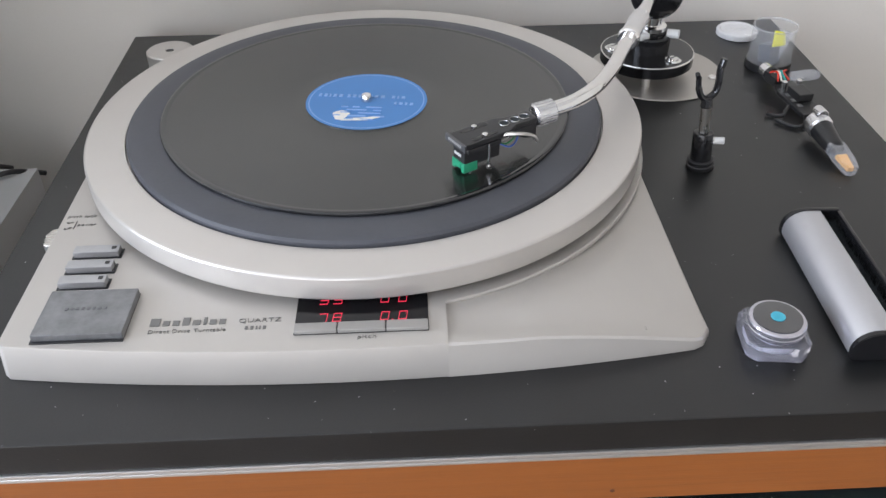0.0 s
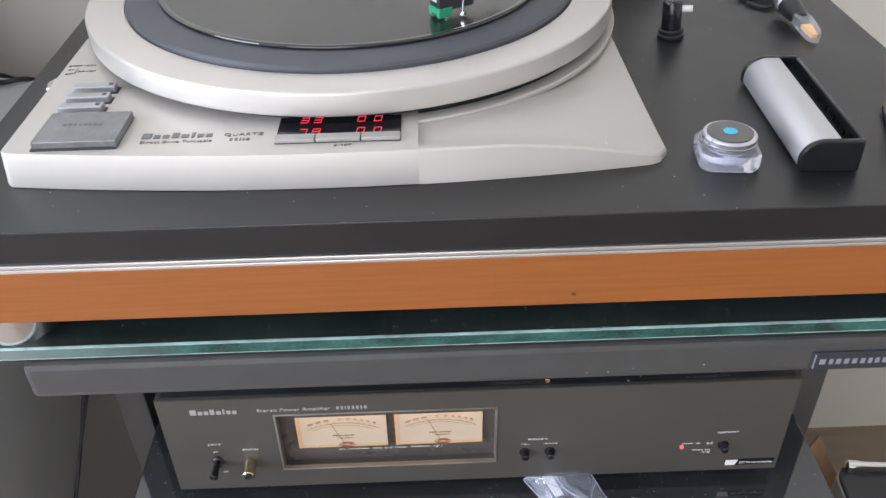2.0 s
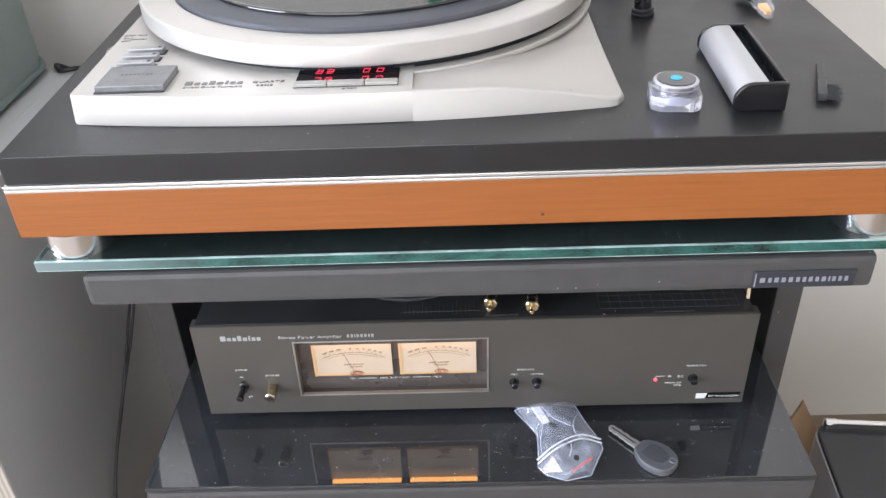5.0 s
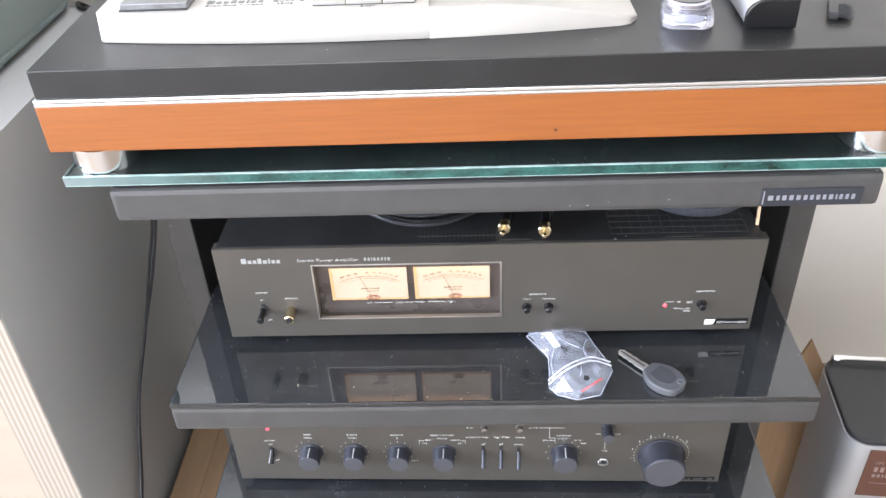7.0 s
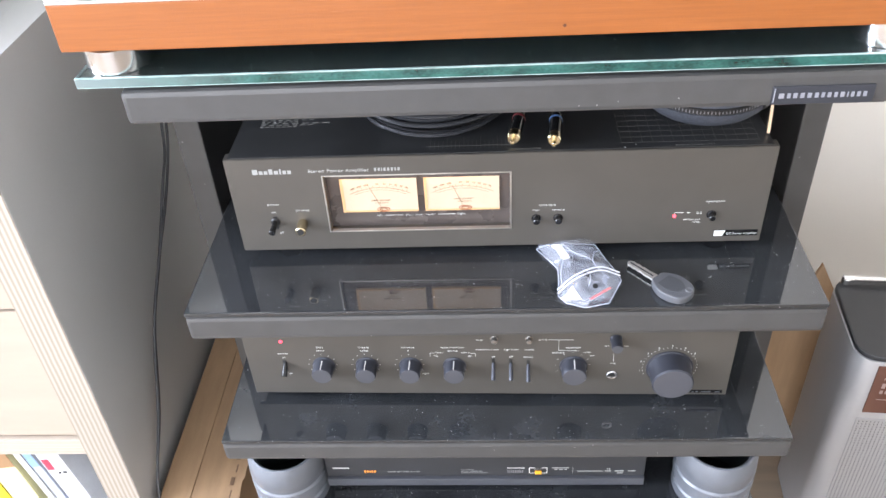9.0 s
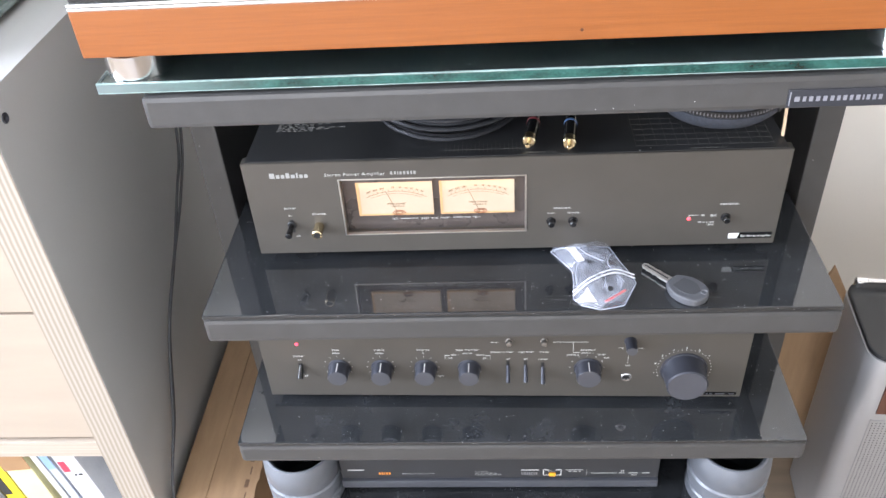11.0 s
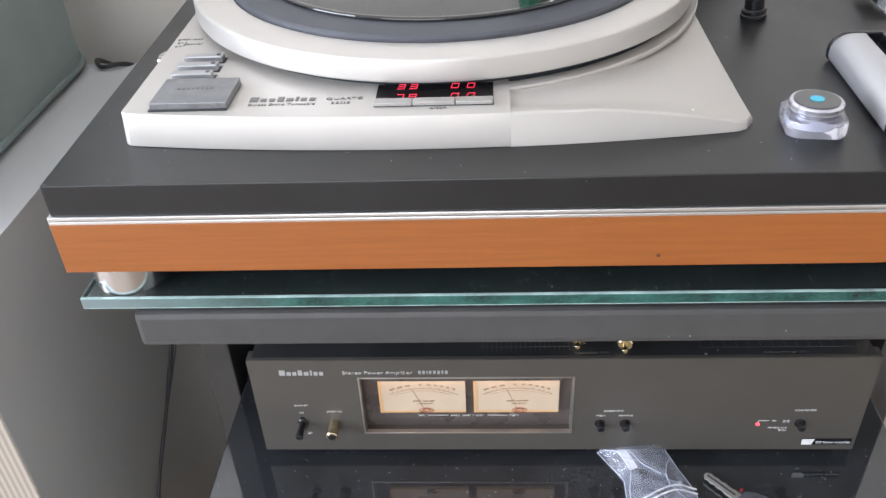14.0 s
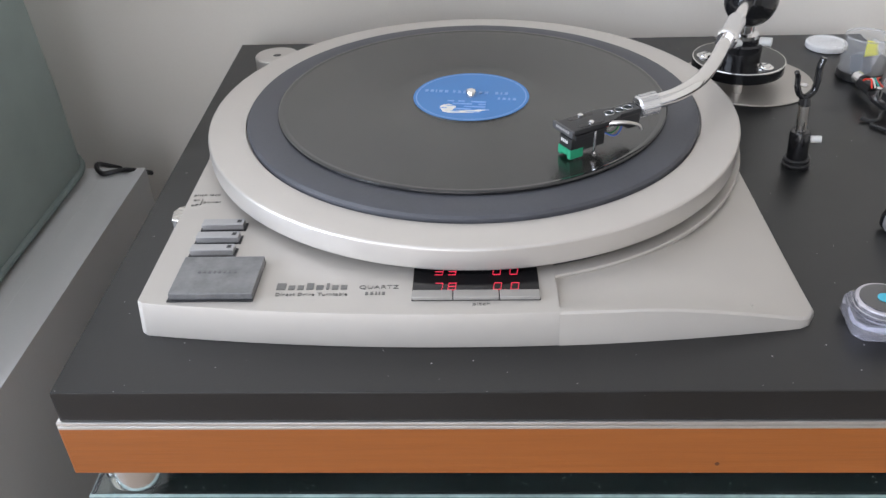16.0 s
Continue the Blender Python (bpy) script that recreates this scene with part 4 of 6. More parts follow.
def spare_headshell():
    h = thing("spare_headshell", (0.229, 0.240, PZ), "spare black headshell with coloured leads, lying upside down", "headshell")
    m = basis((0.2290, 0.2780, PZ + 0.0105), (0.2410, 0.2120, PZ + 0.0075))
    part("shell", moved(joined(bm_prism([(0.006, -0.006), (0.020, -0.006), (0.030, -0.009), (0.066, -0.009), (0.066, 0.009), (0.030, 0.009), (0.020, 0.006), (0.006, 0.006)], -0.0035, -0.0005, 0.0006), bm_box(0.004, 0.020, -0.0058, 0.0058, -0.003, 0.004, 0.001)), m), BLACK, h)
    part("plug", moved(bm_rod((-0.006, 0, 0), (0.004, 0, 0), 0.0050), m), ALU, h, "silver plug with contact pins")
    part("plug_ring", moved(bm_rod((0.003, 0, 0), (0.0065, 0, 0), 0.0062), m), BLACK, h)
    for k in range(4):
        part("slot", moved(bm_box(0.0275 + 0.008 * k, 0.0315 + 0.008 * k, -0.0062, -0.0025, -0.0004, -0.0001), m), material("slot_grey", (0.16, 0.16, 0.16), 0.4), h)
    for y, col in ((-0.0042, (0.70, 0.04, 0.02)), (-0.0015, (0.65, 0.65, 0.6)), (0.0015, (0.02, 0.35, 0.30)), (0.0042, (0.55, 0.05, 0.03))):
        part("lead", moved(bm_tube(smooth_line([(0.008, y * 0.8, 0.002), (0.012, y * 1.5 + 0.001, 0.006), (0.017, y * 0.6 - 0.001, 0.0078), (0.022, y * 1.1, 0.003)], 6), 0.0007, 8), m), material("coloured_lead", col, 0.4), h)
    part("cartridge", moved(bm_box(0.034, 0.050, -0.004, 0.008, 0.0, 0.0060, 0.0008), m), BLACK, h)
    part("stylus_guard", moved(bm_prism([(0.018, 0.006), (0.024, 0.004), (0.029, 0.006), (0.027, 0.027), (0.022, 0.029), (0.018, 0.024)], 0.0035, 0.0085, 0.0012), m), MILKY, h, "clear plastic stylus guard")
    for y in (-0.006, 0.006):
        part("screw", moved(bm_rod((0.032, y, -0.004), (0.032, y, 0.0085), 0.0021, n=12), m), CHROME, h)
    for pts in ([(0.048, -0.009, -0.003), (0.052, -0.014, -0.004), (0.056, -0.018, -0.0055), (0.053, -0.024, -0.0065), (0.050, -0.028, -0.0055)], [(0.066, -0.006, -0.003), (0.073, -0.012, -0.004), (0.072, -0.019, -0.0055), (0.060, -0.026, -0.0058)]):
        part("finger_lift", moved(bm_tube(smooth_line(pts, 6), 0.0014, 8), m), BLACK, h)
    c = thing("stylus_carrier", (0.2355, 0.170, PZ), "black stylus carrier with silver ring and clear orange tip", "stylus carrier")
    m = basis((0.2320, 0.1895, PZ + 0.0120), (0.2360, 0.1425, PZ + 0.0045))
    part("ring", moved(joined(bm_rod((-0.004, 0, 0), (0.0065, 0, 0), 0.0088, n=32), bm_rod((-0.006, 0, 0.007), (0.003, 0, 0.0085), 0.0042)), m), ALU, c, "satin silver ring")
    part("barrel", moved(bm_rod((0.0065, 0, 0), (0.030, 0, 0), 0.0078, 0.0055, n=28), m), BLACK, c)
    part("tip", moved(bm_prism([(0.026, -0.0058), (0.046, -0.0050), (0.053, -0.0030), (0.053, 0.0030), (0.046, 0.0050), (0.026, 0.0058)], -0.0035, 0.0045, 0.001), m), MILKY, c, "clear plastic tip")
    part("orange_insert", moved(bm_prism([(0.036, -0.0036), (0.050, -0.0020), (0.050, 0.0020), (0.036, 0.0036)], -0.0015, 0.0015), m), material("orange_plastic", (0.90, 0.46, 0.10), 0.4), c)


spare_headshell()


JARPLASTIC = material("thick_clear_plastic", (0.86, 0.86, 0.95), 0.05, var=0.05, spec=0.8)
JARPLASTIC.node_tree.nodes["Principled BSDF"].inputs["Transmission Weight"].default_value = 0.9


def jar():
    x, y = 0.1285, -0.0138
    j = thing("gel_jar", (x, y, PZ), "clear square-based jar with a round black-topped lid", "jar")
    pts = []
    for cx, cy in ((1, -1), (1, 1), (-1, 1), (-1, -1)):
        for sx, sy in (((0, -1), (1, 0)), ((1, 0), (0, 1)), ((0, 1), (-1, 0)), ((-1, 0), (0, -1)))[((1, -1), (1, 1), (-1, 1), (-1, -1)).index((cx, cy))]:
            pts.append((cx * 0.0115 + sx * 0.0050, cy * 0.0115 + sy * 0.0050))
    m = pose(x, y, PZ, 0, 0, -6)
    part("base", moved(bm_prism(pts, 0.0003, 0.0100, 0.0012), m), JARPLASTIC, j, "thick clear square base")
    part("cup", bm_lathe([(0, 0.0030), (0.0100, 0.0030), (0.0112, 0.0045), (0.0112, 0.0100), (0, 0.0100)], 40, (x, y, PZ)), material("pale_gel", (0.66, 0.66, 0.74), 0.25), j)
    l = part("lid", bm_lathe([(0, 0.0100), (0.0140, 0.0100), (0.0146, 0.0104), (0.0146, 0.0110), (0.0136, 0.0112), (0.0136, 0.0116), (0.0146, 0.0118), (0.0146, 0.0124), (0.0136, 0.0126), (0.0136, 0.0131), (0.0150, 0.0134), (0.0150, 0.0158), (0.0144, 0.0166), (0.0132, 0.0168), (0, 0.0168)], 56, (x, y, PZ)), material("silvery_lid", (0.58, 0.57, 0.63), 0.14, 0.85), j, "silvery clear screw lid")
    part("top_disc", bm_lathe([(0, 0.0170), (0.0124, 0.0170), (0.0126, 0.0173), (0, 0.0173)], 56, (x, y, PZ)), material("grooved_black", (0.17, 0.17, 0.175), 0.26, 0.9, aniso=0.8), l)
    part("blue_centre", bm_lathe([(0, 0.0174), (0.0038, 0.0174), (0.0038, 0.0177), (0.0006, 0.0177)], 32, (x, y, PZ)), material("cyan_paper", (0.06, 0.42, 0.55), 0.5), l, "small cyan centre spot")
    j.scale = (0.95, 0.95, 0.97)
    part("thread", bm_lathe([(0.0141, 0.0126), (0.0144, 0.0128), (0.0141, 0.0131)], 48, (x, y, PZ)), ALU, l)


jar()


def brush():
    b = thing("record_brush", (0.1800, 0.0270, PZ), "carbon fibre record brush with a curved silver handle", "brush", rz=-2)
    x0, x1, y0, y1 = 0.1630, 0.1945, -0.0315, 0.0775

    def profile(xa, xb, h):
        arc_top = [(xa + 0.0125 - 0.0125 * math.sin(radians(q)), h - 0.0115 + 0.0115 * math.cos(radians(q))) for q in range(0, 91, 9)]
        arc_low = [(xa + 0.0040 - 0.0040 * math.cos(radians(q)), 0.0048 - 0.0045 * math.sin(radians(q))) for q in range(15, 91, 15)]
        return [(xb, 0.0003), (xb, h)] + arc_top + arc_low
    rot = Matrix(((1, 0, 0, 0), (0, 0, 1, 0), (0, 1, 0, PZ), (0, 0, 0, 1)))
    for a, c in ((y0, y0 + 0.0030), (y1 - 0.0030, y1)):
        part("end_cap", moved(bm_prism(profile(x0, x1 + 0.0008, 0.0190), a, c, 0.0012), rot), GLOSSBLACK, b, "glossy black plastic end cap")
    part("handle", moved(bm_prism(profile(x0 + 0.0010, x0 + 0.0205, 0.0186), y0 + 0.0031, y1 - 0.0031, 0.0004), rot), material("satin_silver_handle", (0.52, 0.52, 0.54), 0.36, 0.7, var=0.04), b, "curved satin silver handle")
    part("back_rail", bm_box(x1 - 0.0016, x1 + 0.0008, y0 + 0.0031, y1 - 0.0031, PZ + 0.0005, PZ + 0.0188, 0.0010), GLOSSBLACK, b)
    part("trough", bm_box(x0 + 0.0207, x1 - 0.0017, y0 + 0.0031, y1 - 0.0031, PZ + 0.0005, PZ + 0.0105), FOAM, b)
    rng = random.Random(7)
    hair = bmesh.new()
    for k in range(520):
        x, y = rng.uniform(x0 + 0.0211, x1 - 0.0022), rng.uniform(y0 + 0.0040, y1 - 0.0040)
        d, e = rng.uniform(-0.0010, 0.0010), rng.uniform(-0.0010, 0.0010)
        z = PZ + rng.uniform(0.0130, 0.0165)
        v = [hair.verts.new(p) for p in ((x - 0.0003, y, PZ + 0.0105), (x + 0.0003, y, PZ + 0.0105), (x, y + 0.0004, PZ + 0.0105), (x + d, y + e, z))]
        for f in ((0, 1, 3), (1, 2, 3), (2, 0, 3)):
            hair.faces.new([v[i] for i in f])
    tagged(part("bristles", hair, FOAM, b, "dense black carbon bristles"), kind="stuff")
    b.rotation_euler.z = radians(-4.3)


brush()


def stylus_brush():
    b = thing("stylus_brush", (0.2300, 0.0080, PZ), "tiny black brush with a flat plastic handle", "brush")
    m = basis((0.2385, 0.0365, PZ + 0.0022), (0.2195, -0.0195, PZ + 0.0022))
    part("handle", moved(joined(bm_box(0, 0.036, -0.0022, 0.0022, -0.0016, 0.0016, 0.0006), bm_box(0.034, 0.0590, -0.0030, 0.0030, -0.0020, 0.0030, 0.0008)), m), material("dark_grey_plastic", (0.03, 0.03, 0.031), 0.4), b)
    rng = random.Random(3)
    hair = bmesh.new()
    for k in range(160):
        x, z = rng.uniform(0.040, 0.0585), rng.uniform(-0.0010, 0.0022)
        x2, z2 = x + rng.uniform(-0.003, 0.003), max(-0.002, z + rng.uniform(-0.002, 0.001))
        v = [hair.verts.new(p) for p in ((x - 0.0003, 0.0028, z), (x + 0.0003, 0.0028, z), (x, 0.0028, z + 0.0005), (x2, rng.uniform(0.0105, 0.0135), z2))]
        for f in ((0, 1, 3), (1, 2, 3), (2, 0, 3)):
            hair.faces.new([v[i] for i in f])
    tagged(part("bristles", moved(hair, m), BLACK, b, "short stiff black bristles"), kind="stuff")


stylus_brush()


# ---- the power amplifier ----
def knob(parent, name, x, y, z, r, depth, label, pointer=True, group=""):
    """A turned control knob on a front face at depth y."""
    m = pose(x, y, z, 90, 0, 0)
    k = part(name, moved(bm_lathe([(r * 1.12, 0), (r * 1.12, 0.0012), (r * 1.05, 0.0016), (r, 0.0040), (r * 0.97, depth - 0.0012), (r * 0.92, depth - 0.0003), (r * 0.90, depth - 0.0004)], 40), m), KNOB, parent, label)
    part("cap", moved(bm_lathe([(0, depth - 0.0002), (r * 0.90, depth - 0.0002), (r * 0.905, depth - 0.0008)], 40), m), KNOBCAP, k)
    if pointer:
        part("pointer", moved(bm_box(-0.0004, 0.0004, r * 0.96, r * 1.01, 0.004, depth - 0.0002), m), PRINT, k)
    return k


def words(parent, y, rows, mat=None, name="lettering"):
    for text, x, z, size, *rest in rows:
        part(name, moved(lettering(text, x, z, size, *(rest or ["CENTER"]), wide=1.25), on_front(y)), mat or PRINT, parent)


def power_amplifier():
    a = thing("power_amplifier", (0, 0.14, 0.6378), "dark bronze power amplifier with two lit meters", "amplifier")
    part("case", bm_box(-0.2195, 0.2150, 0.0110, 0.28, 0.6510, 0.7395, 0.0010), CASE_METAL, a, "black enamelled steel case")
    part("lid", bm_box(-0.2200, 0.2155, 0.0022, 0.28, 0.7401, 0.7406, 0.0002), CASE_METAL, a)
    for x in (-0.19, 0.19):
        for y in (0.03, 0.25):
            part("foot", bm_lathe([(0, 0), (0.010, 0), (0.011, 0.001), (0.011, 0.0132), (0, 0.0132)], 28, (x, y, 0.6378)), BLACK, a)
    X0, X1, Z0, Z1 = -0.1450, 0.0105, 0.6655, 0.7230
    bm = bm_box(-0.2235, 0.2195, 0.0, 0.0108, 0.6468, 0.7400)
    front = [q for q in bm.faces if q.normal.y < -0.9][0]
    bmesh.ops.delete(bm, geom=[front], context="FACES_ONLY")
    o = {(v.co.x > 0, v.co.z > 0.7): v for v in bm.verts if v.co.y < 0.001}
    i = {k: bm.verts.new((X1 if k[0] else X0, 0.0, Z1 if k[1] else Z0)) for k in o}
    d = {k: bm.verts.new((X1 if k[0] else X0, 0.0104, Z1 if k[1] else Z0)) for k in o}
    ring = [(False, False), (True, False), (True, True), (False, True)]
    for k in range(4):
        p, q = ring[k], ring[(k + 1) % 4]
        bm.faces.new((o[p], o[q], i[q], i[p]))
        bm.faces.new((i[p], i[q], d[q], d[p]))
    bmesh.ops.recalc_face_normals(bm, faces=bm.faces[:])
    bmesh.ops.bevel(bm, geom=[e for e in bm.edges if len(e.link_faces) == 2 and e.calc_face_angle() > 1 and all(v.co.y < 0.02 and (abs(v.co.x) > 0.21) for v in e.verts)], offset=0.0005, segments=2, affect="EDGES")
    f = part("front_panel", bm, PANEL, a, "dark bronze anodised front panel")
    bezel = material("smoked_bezel", (0.095, 0.080, 0.074), 0.28, 0.3)
    w = part("meter_window", bm_box(X0, X1, 0.0085, 0.0100, Z0, Z1), bezel, a, "recessed window with two meters")
    trim = material("window_trim", (0.55, 0.53, 0.50), 0.3, 0.9)
    for b in (bm_box(X0, X0 + 0.0013, -0.0006, 0.0084, Z0, Z1, 0.0003), bm_box(X1 - 0.0013, X1, -0.0006, 0.0084, Z0, Z1, 0.0003), bm_box(X0 + 0.0014, X1 - 0.0014, -0.0006, 0.0084, Z1 - 0.0011, Z1, 0.0003)):
        part("trim", b, trim, w)
    part("sill", bm_box(X0 + 0.0014, X1 - 0.0014, -0.0006, 0.0030, Z0, Z0 + 0.0012, 0.0003), trim, w)
    face = glow("lit_meter_face", (1.0, 0.70, 0.44), 0.27, (0.24, 0.222, 0.195))
    edge = glow("lit_meter_edge", (1.0, 0.58, 0.26), 0.26, (0.3, 0.2, 0.11))
    lampglow = glow("meter_lamp", (1.0, 0.45, 0.12), 7.0)
    ink = material("meter_ink", (0.20, 0.125, 0.075), 0.6)
    redink = material("meter_red", (0.26, 0.09, 0.05), 0.6)
    for x0, x1, lab in ((-0.1320, -0.0680, "left level meter, warmly lit"), (-0.0620, 0.0005, "right level meter, warmly lit")):
        z0, z1 = 0.6815, 0.7182
        me = part("meter", bm_box(x0, x1, 0.0062, 0.0084, z0, z1), face, w, lab)
        part("glowing_edge", bm_box(x0, x0 + 0.0022, 0.0055, 0.0061, z0, z1), edge, me)
        part("lower_edge", bm_box(x0 + 0.0023, x1, 0.0057, 0.0061, z0, z0 + 0.0014), edge, me)
        part("hood", bm_box(x0 - 0.001, x1 + 0.001, 0.0004, 0.0084, 0.7187, 0.7217, 0.0002), bezel, me, "dark hood over the meter lamp")
        part("lamp_strip", bm_box(x0 + 0.001, x1 - 0.001, 0.0010, 0.0061, 0.7184, 0.7187), lampglow, me, "amber strip of the meter lamp")
        cx, cz, R = (x0 + x1) / 2 + 0.001, z0 - 0.0300, 0.0545
        for r, th, h0, h1 in ((R, 0.00014, 62, 118), (R - 0.0022, 0.00010, 66, 114)):
            pts = [(cx + r * math.cos(radians(q)), 0.0059, cz + r * math.sin(radians(q))) for q in range(h0, h1 + 1, 2)]
            part("scale_arc", bm_tube(pts, th, 5), ink, me)
        marks = []
        for q in (114, 110, 106, 101, 96, 90, 84, 78, 74, 70, 66):
            c, s = math.cos(radians(q)), math.sin(radians(q))
            marks.append(bm_box(cx + (R + 0.001) * c - 0.00012, cx + (R + 0.001) * c + 0.00012, 0.0058, 0.0061, cz + R * s, cz + (R + 0.0018) * s))
        part("scale_marks", joined(*marks), ink, me)
        part("scale_figures", moved(joined(*[moved(word_bars(-0.0018, 0, 0.0016, (0.0009, 0.0009, 0.0009) if q > 100 else (0.0008,) * 2, 0.0004), pose(cx + (R + 0.003) * math.cos(radians(q)), cz + (R + 0.003) * math.sin(radians(q)), 0, 0, 0, q - 90)) for q in (113, 107, 101, 91, 85, 80, 75.5, 71, 66.5)]), on_front(0.0060)), ink, me)
        words(me, 0.0060, [("peak power", cx, z0 + 0.0110, 0.0027), ("watts (8 ohm)", cx + 0.001, z0 + 0.0085, 0.0016)], ink)
        part("needle", bm_tube([(cx + 0.001, 0.0050, z0 + 0.002), (cx - 0.0085, 0.0050, z0 + 0.0255)], 0.00020, 6), ink, me)
        part("needle_hub", moved(joined(bm_lathe([(0.0025, 0), (0.0030, 0.0006), (0.0036, 0)], 20), bm_lathe([(0.0048, 0), (0.0052, 0.0006), (0.0056, 0)], 20)), pose(cx + 0.0015, 0.0056, z0 + 0.0026, 90, 0, 0) @ Matrix.Diagonal((1, 0.45, 1, 1))), redink, me)
    words(w, 0.0083, [("left", -0.1020, 0.6750, 0.0030), ("peak level meter", -0.0670, 0.6750, 0.0030), ("right", -0.0320, 0.6750, 0.0030)])
    for x0, x1 in ((-0.0970, -0.0820), (-0.0520, -0.0370)):
        part("rule", bm_box(x0, x1, 0.0080, 0.0084, 0.6758, 0.6761), PRINT, w)
    part("brand_bars", moved(name_bars(-0.2010, 0.7258, 0.0048, ((0.0042, 1), (0.0030, 0.66), (0.0028, 0.66), (0.0031, 1), (0.0033, 0.66), (0.0014, 0.95), (0.0028, 0.66), (0.0028, 0.66)), 0.0012), on_front(-0.0002)), NAMEBAR, f, "plain silver name bars")
    words(f, -0.0002, [("Stereo Power Amplifier", -0.1555, 0.7265, 0.0042, "LEFT"), ("power", -0.1895, 0.6945, 0.0032), ("on", -0.1905, 0.6868, 0.0028), ("off", -0.1870, 0.6650, 0.0028), ("phones", -0.1655, 0.6880, 0.0032),
                        ("speakers", 0.0400, 0.6880, 0.0032), ("main", 0.0310, 0.6830, 0.0028), ("remote", 0.0492, 0.6830, 0.0028), ("operation", 0.1770, 0.6880, 0.0032), ("DC", 0.1655, 0.6765, 0.0028),
                        ("low cut", 0.1620, 0.6700, 0.0026), ("(2Hz)", 0.1640, 0.6675, 0.0022)])
    part("model_bars", moved(word_bars(-0.1010, 0.7265, 0.0033, (0.0025, 0.0023, 0.0011, 0.0024, 0.0024, 0.0024, 0.0018, 0.0026), 0.0006), on_front(-0.0002)), NAMEBAR, f)
    s = part("power_switch", joined(bm_rod((-0.1905, 0.0, 0.6775), (-0.1905, -0.0015, 0.6775), 0.0040, n=24)), BLACK, f)
    part("lever", bm_rod((-0.1905, -0.001, 0.6780), (-0.1915, -0.0140, 0.6755), 0.0018, 0.0030, n=20), GLOSSBLACK, s, "black paddle lever")
    part("switch_slot", bm_box(-0.1920, -0.1885, -0.0004, 0.0, 0.6700, 0.6830), BLACK, f)
    g = part("phones_plug", bm_rod((-0.1670, 0.0, 0.6760), (-0.1670, -0.0140, 0.6760), 0.0044, n=32), GOLD, f, "gold-plated adapter in the phones socket")
    part("plug_hole", moved(bm_lathe([(0, 0.0004), (0.0018, 0.0004), (0.0026, 0.0006), (0.0030, 0.0001)], 20), pose(-0.1670, -0.0140, 0.6760, 90, 0, 0)), BLACK, g)
    for x in (0.0310, 0.0492, 0.1755):
        b = part("push_button", moved(bm_lathe([(0.0040, 0), (0.0040, 0.0008), (0.0030, 0.0010), (0.0028, 0.0060), (0.0022, 0.0066), (0, 0.0066)], 28), pose(x, 0, 0.6755, 90, 0, 0)), GLOSSBLACK, f, "small round black push button")
    part("indicator_light", moved(bm_lathe([(0.0014, 0), (0.0013, 0.0008), (0.0008, 0.0013), (0, 0.0014)], 16), pose(0.1455, 0, 0.6745, 90, 0, 0)), glow("red_led", (1.0, 0.05, 0.08), 2.5), f, "small red indicator light")
    part("indicator_line", joined(bm_box(0.1454, 0.1457, -0.0003, 0, 0.6765, 0.6782), bm_box(0.1458, 0.1530, -0.0003, 0, 0.6779, 0.6782), bm_box(0.1555, 0.1580, -0.0003, 0, 0.6775, 0.6782), bm_box(0.1535, 0.1565, -0.0003, 0, 0.6705, 0.6711)), PRINT, f)
    bd = part("badge", bm_box(0.1800, 0.2165, -0.0006, -0.0001, 0.6530, 0.6592, 0.0002), GLOSSBLACK, f, "narrow black badge with a pale end")
    part("badge_end", moved(bm_prism([(0.1803, 0.6533), (0.1875, 0.6533), (0.1895, 0.6589), (0.1803, 0.6589)], 0.0007, 0.0009), on_front(0)), PRINT, bd)
    part("badge_lettering", moved(lettering("DC Power Amplifier", 0.2032, 0.6546, 0.0030), on_front(-0.0008)), PRINT, bd)
    # printed graphs and notes on the lid
    dim = material("faded_print", (0.12, 0.117, 0.11), 0.6)
    zt = 0.74075
    for i in range(20):
        x = -0.055 + 0.0034 * i
        part("graph_tick", bm_box(x, x + 0.0003, 0.0080, 0.0080 + (0.012 if i % 4 else 0.018), zt - 0.0001, zt), dim, a)
    part("graph_line", bm_box(-0.057, 0.0125, 0.0118, 0.0121, zt, zt + 0.0001), dim, a)
    for i in range(14):
        part("graph_rule", bm_box(0.098 + 0.0083 * i, 0.0983 + 0.0083 * i, 0.010, 0.060, zt - 0.0001, zt), dim, a)
    for j in range(6):
        part("graph_rule", bm_box(0.098, 0.2060, 0.010 + 0.0085 * j, 0.0103 + 0.0085 * j, zt, zt + 0.0001), dim, a)
    part("lid_lettering", moved(lettering("frequency (Hz)", 0.022, 0.0045, 0.0034, wide=1.2), on_top(zt)), dim, a)
    part("lid_lettering", moved(lettering("output power (W)", 0.155, 0.0040, 0.0034, wide=1.2), on_top(zt)), dim, a)
    for k in range(11):
        part("notice_line", moved(word_bars(-0.203, 0.050 + 0.0028 * k, 0.0011, [(0.004 + 0.002 * ((k * 7 + q * 3) % 3)) for q in range(7)], 0.0008), on_top(zt)), dim, a)


power_amplifier()


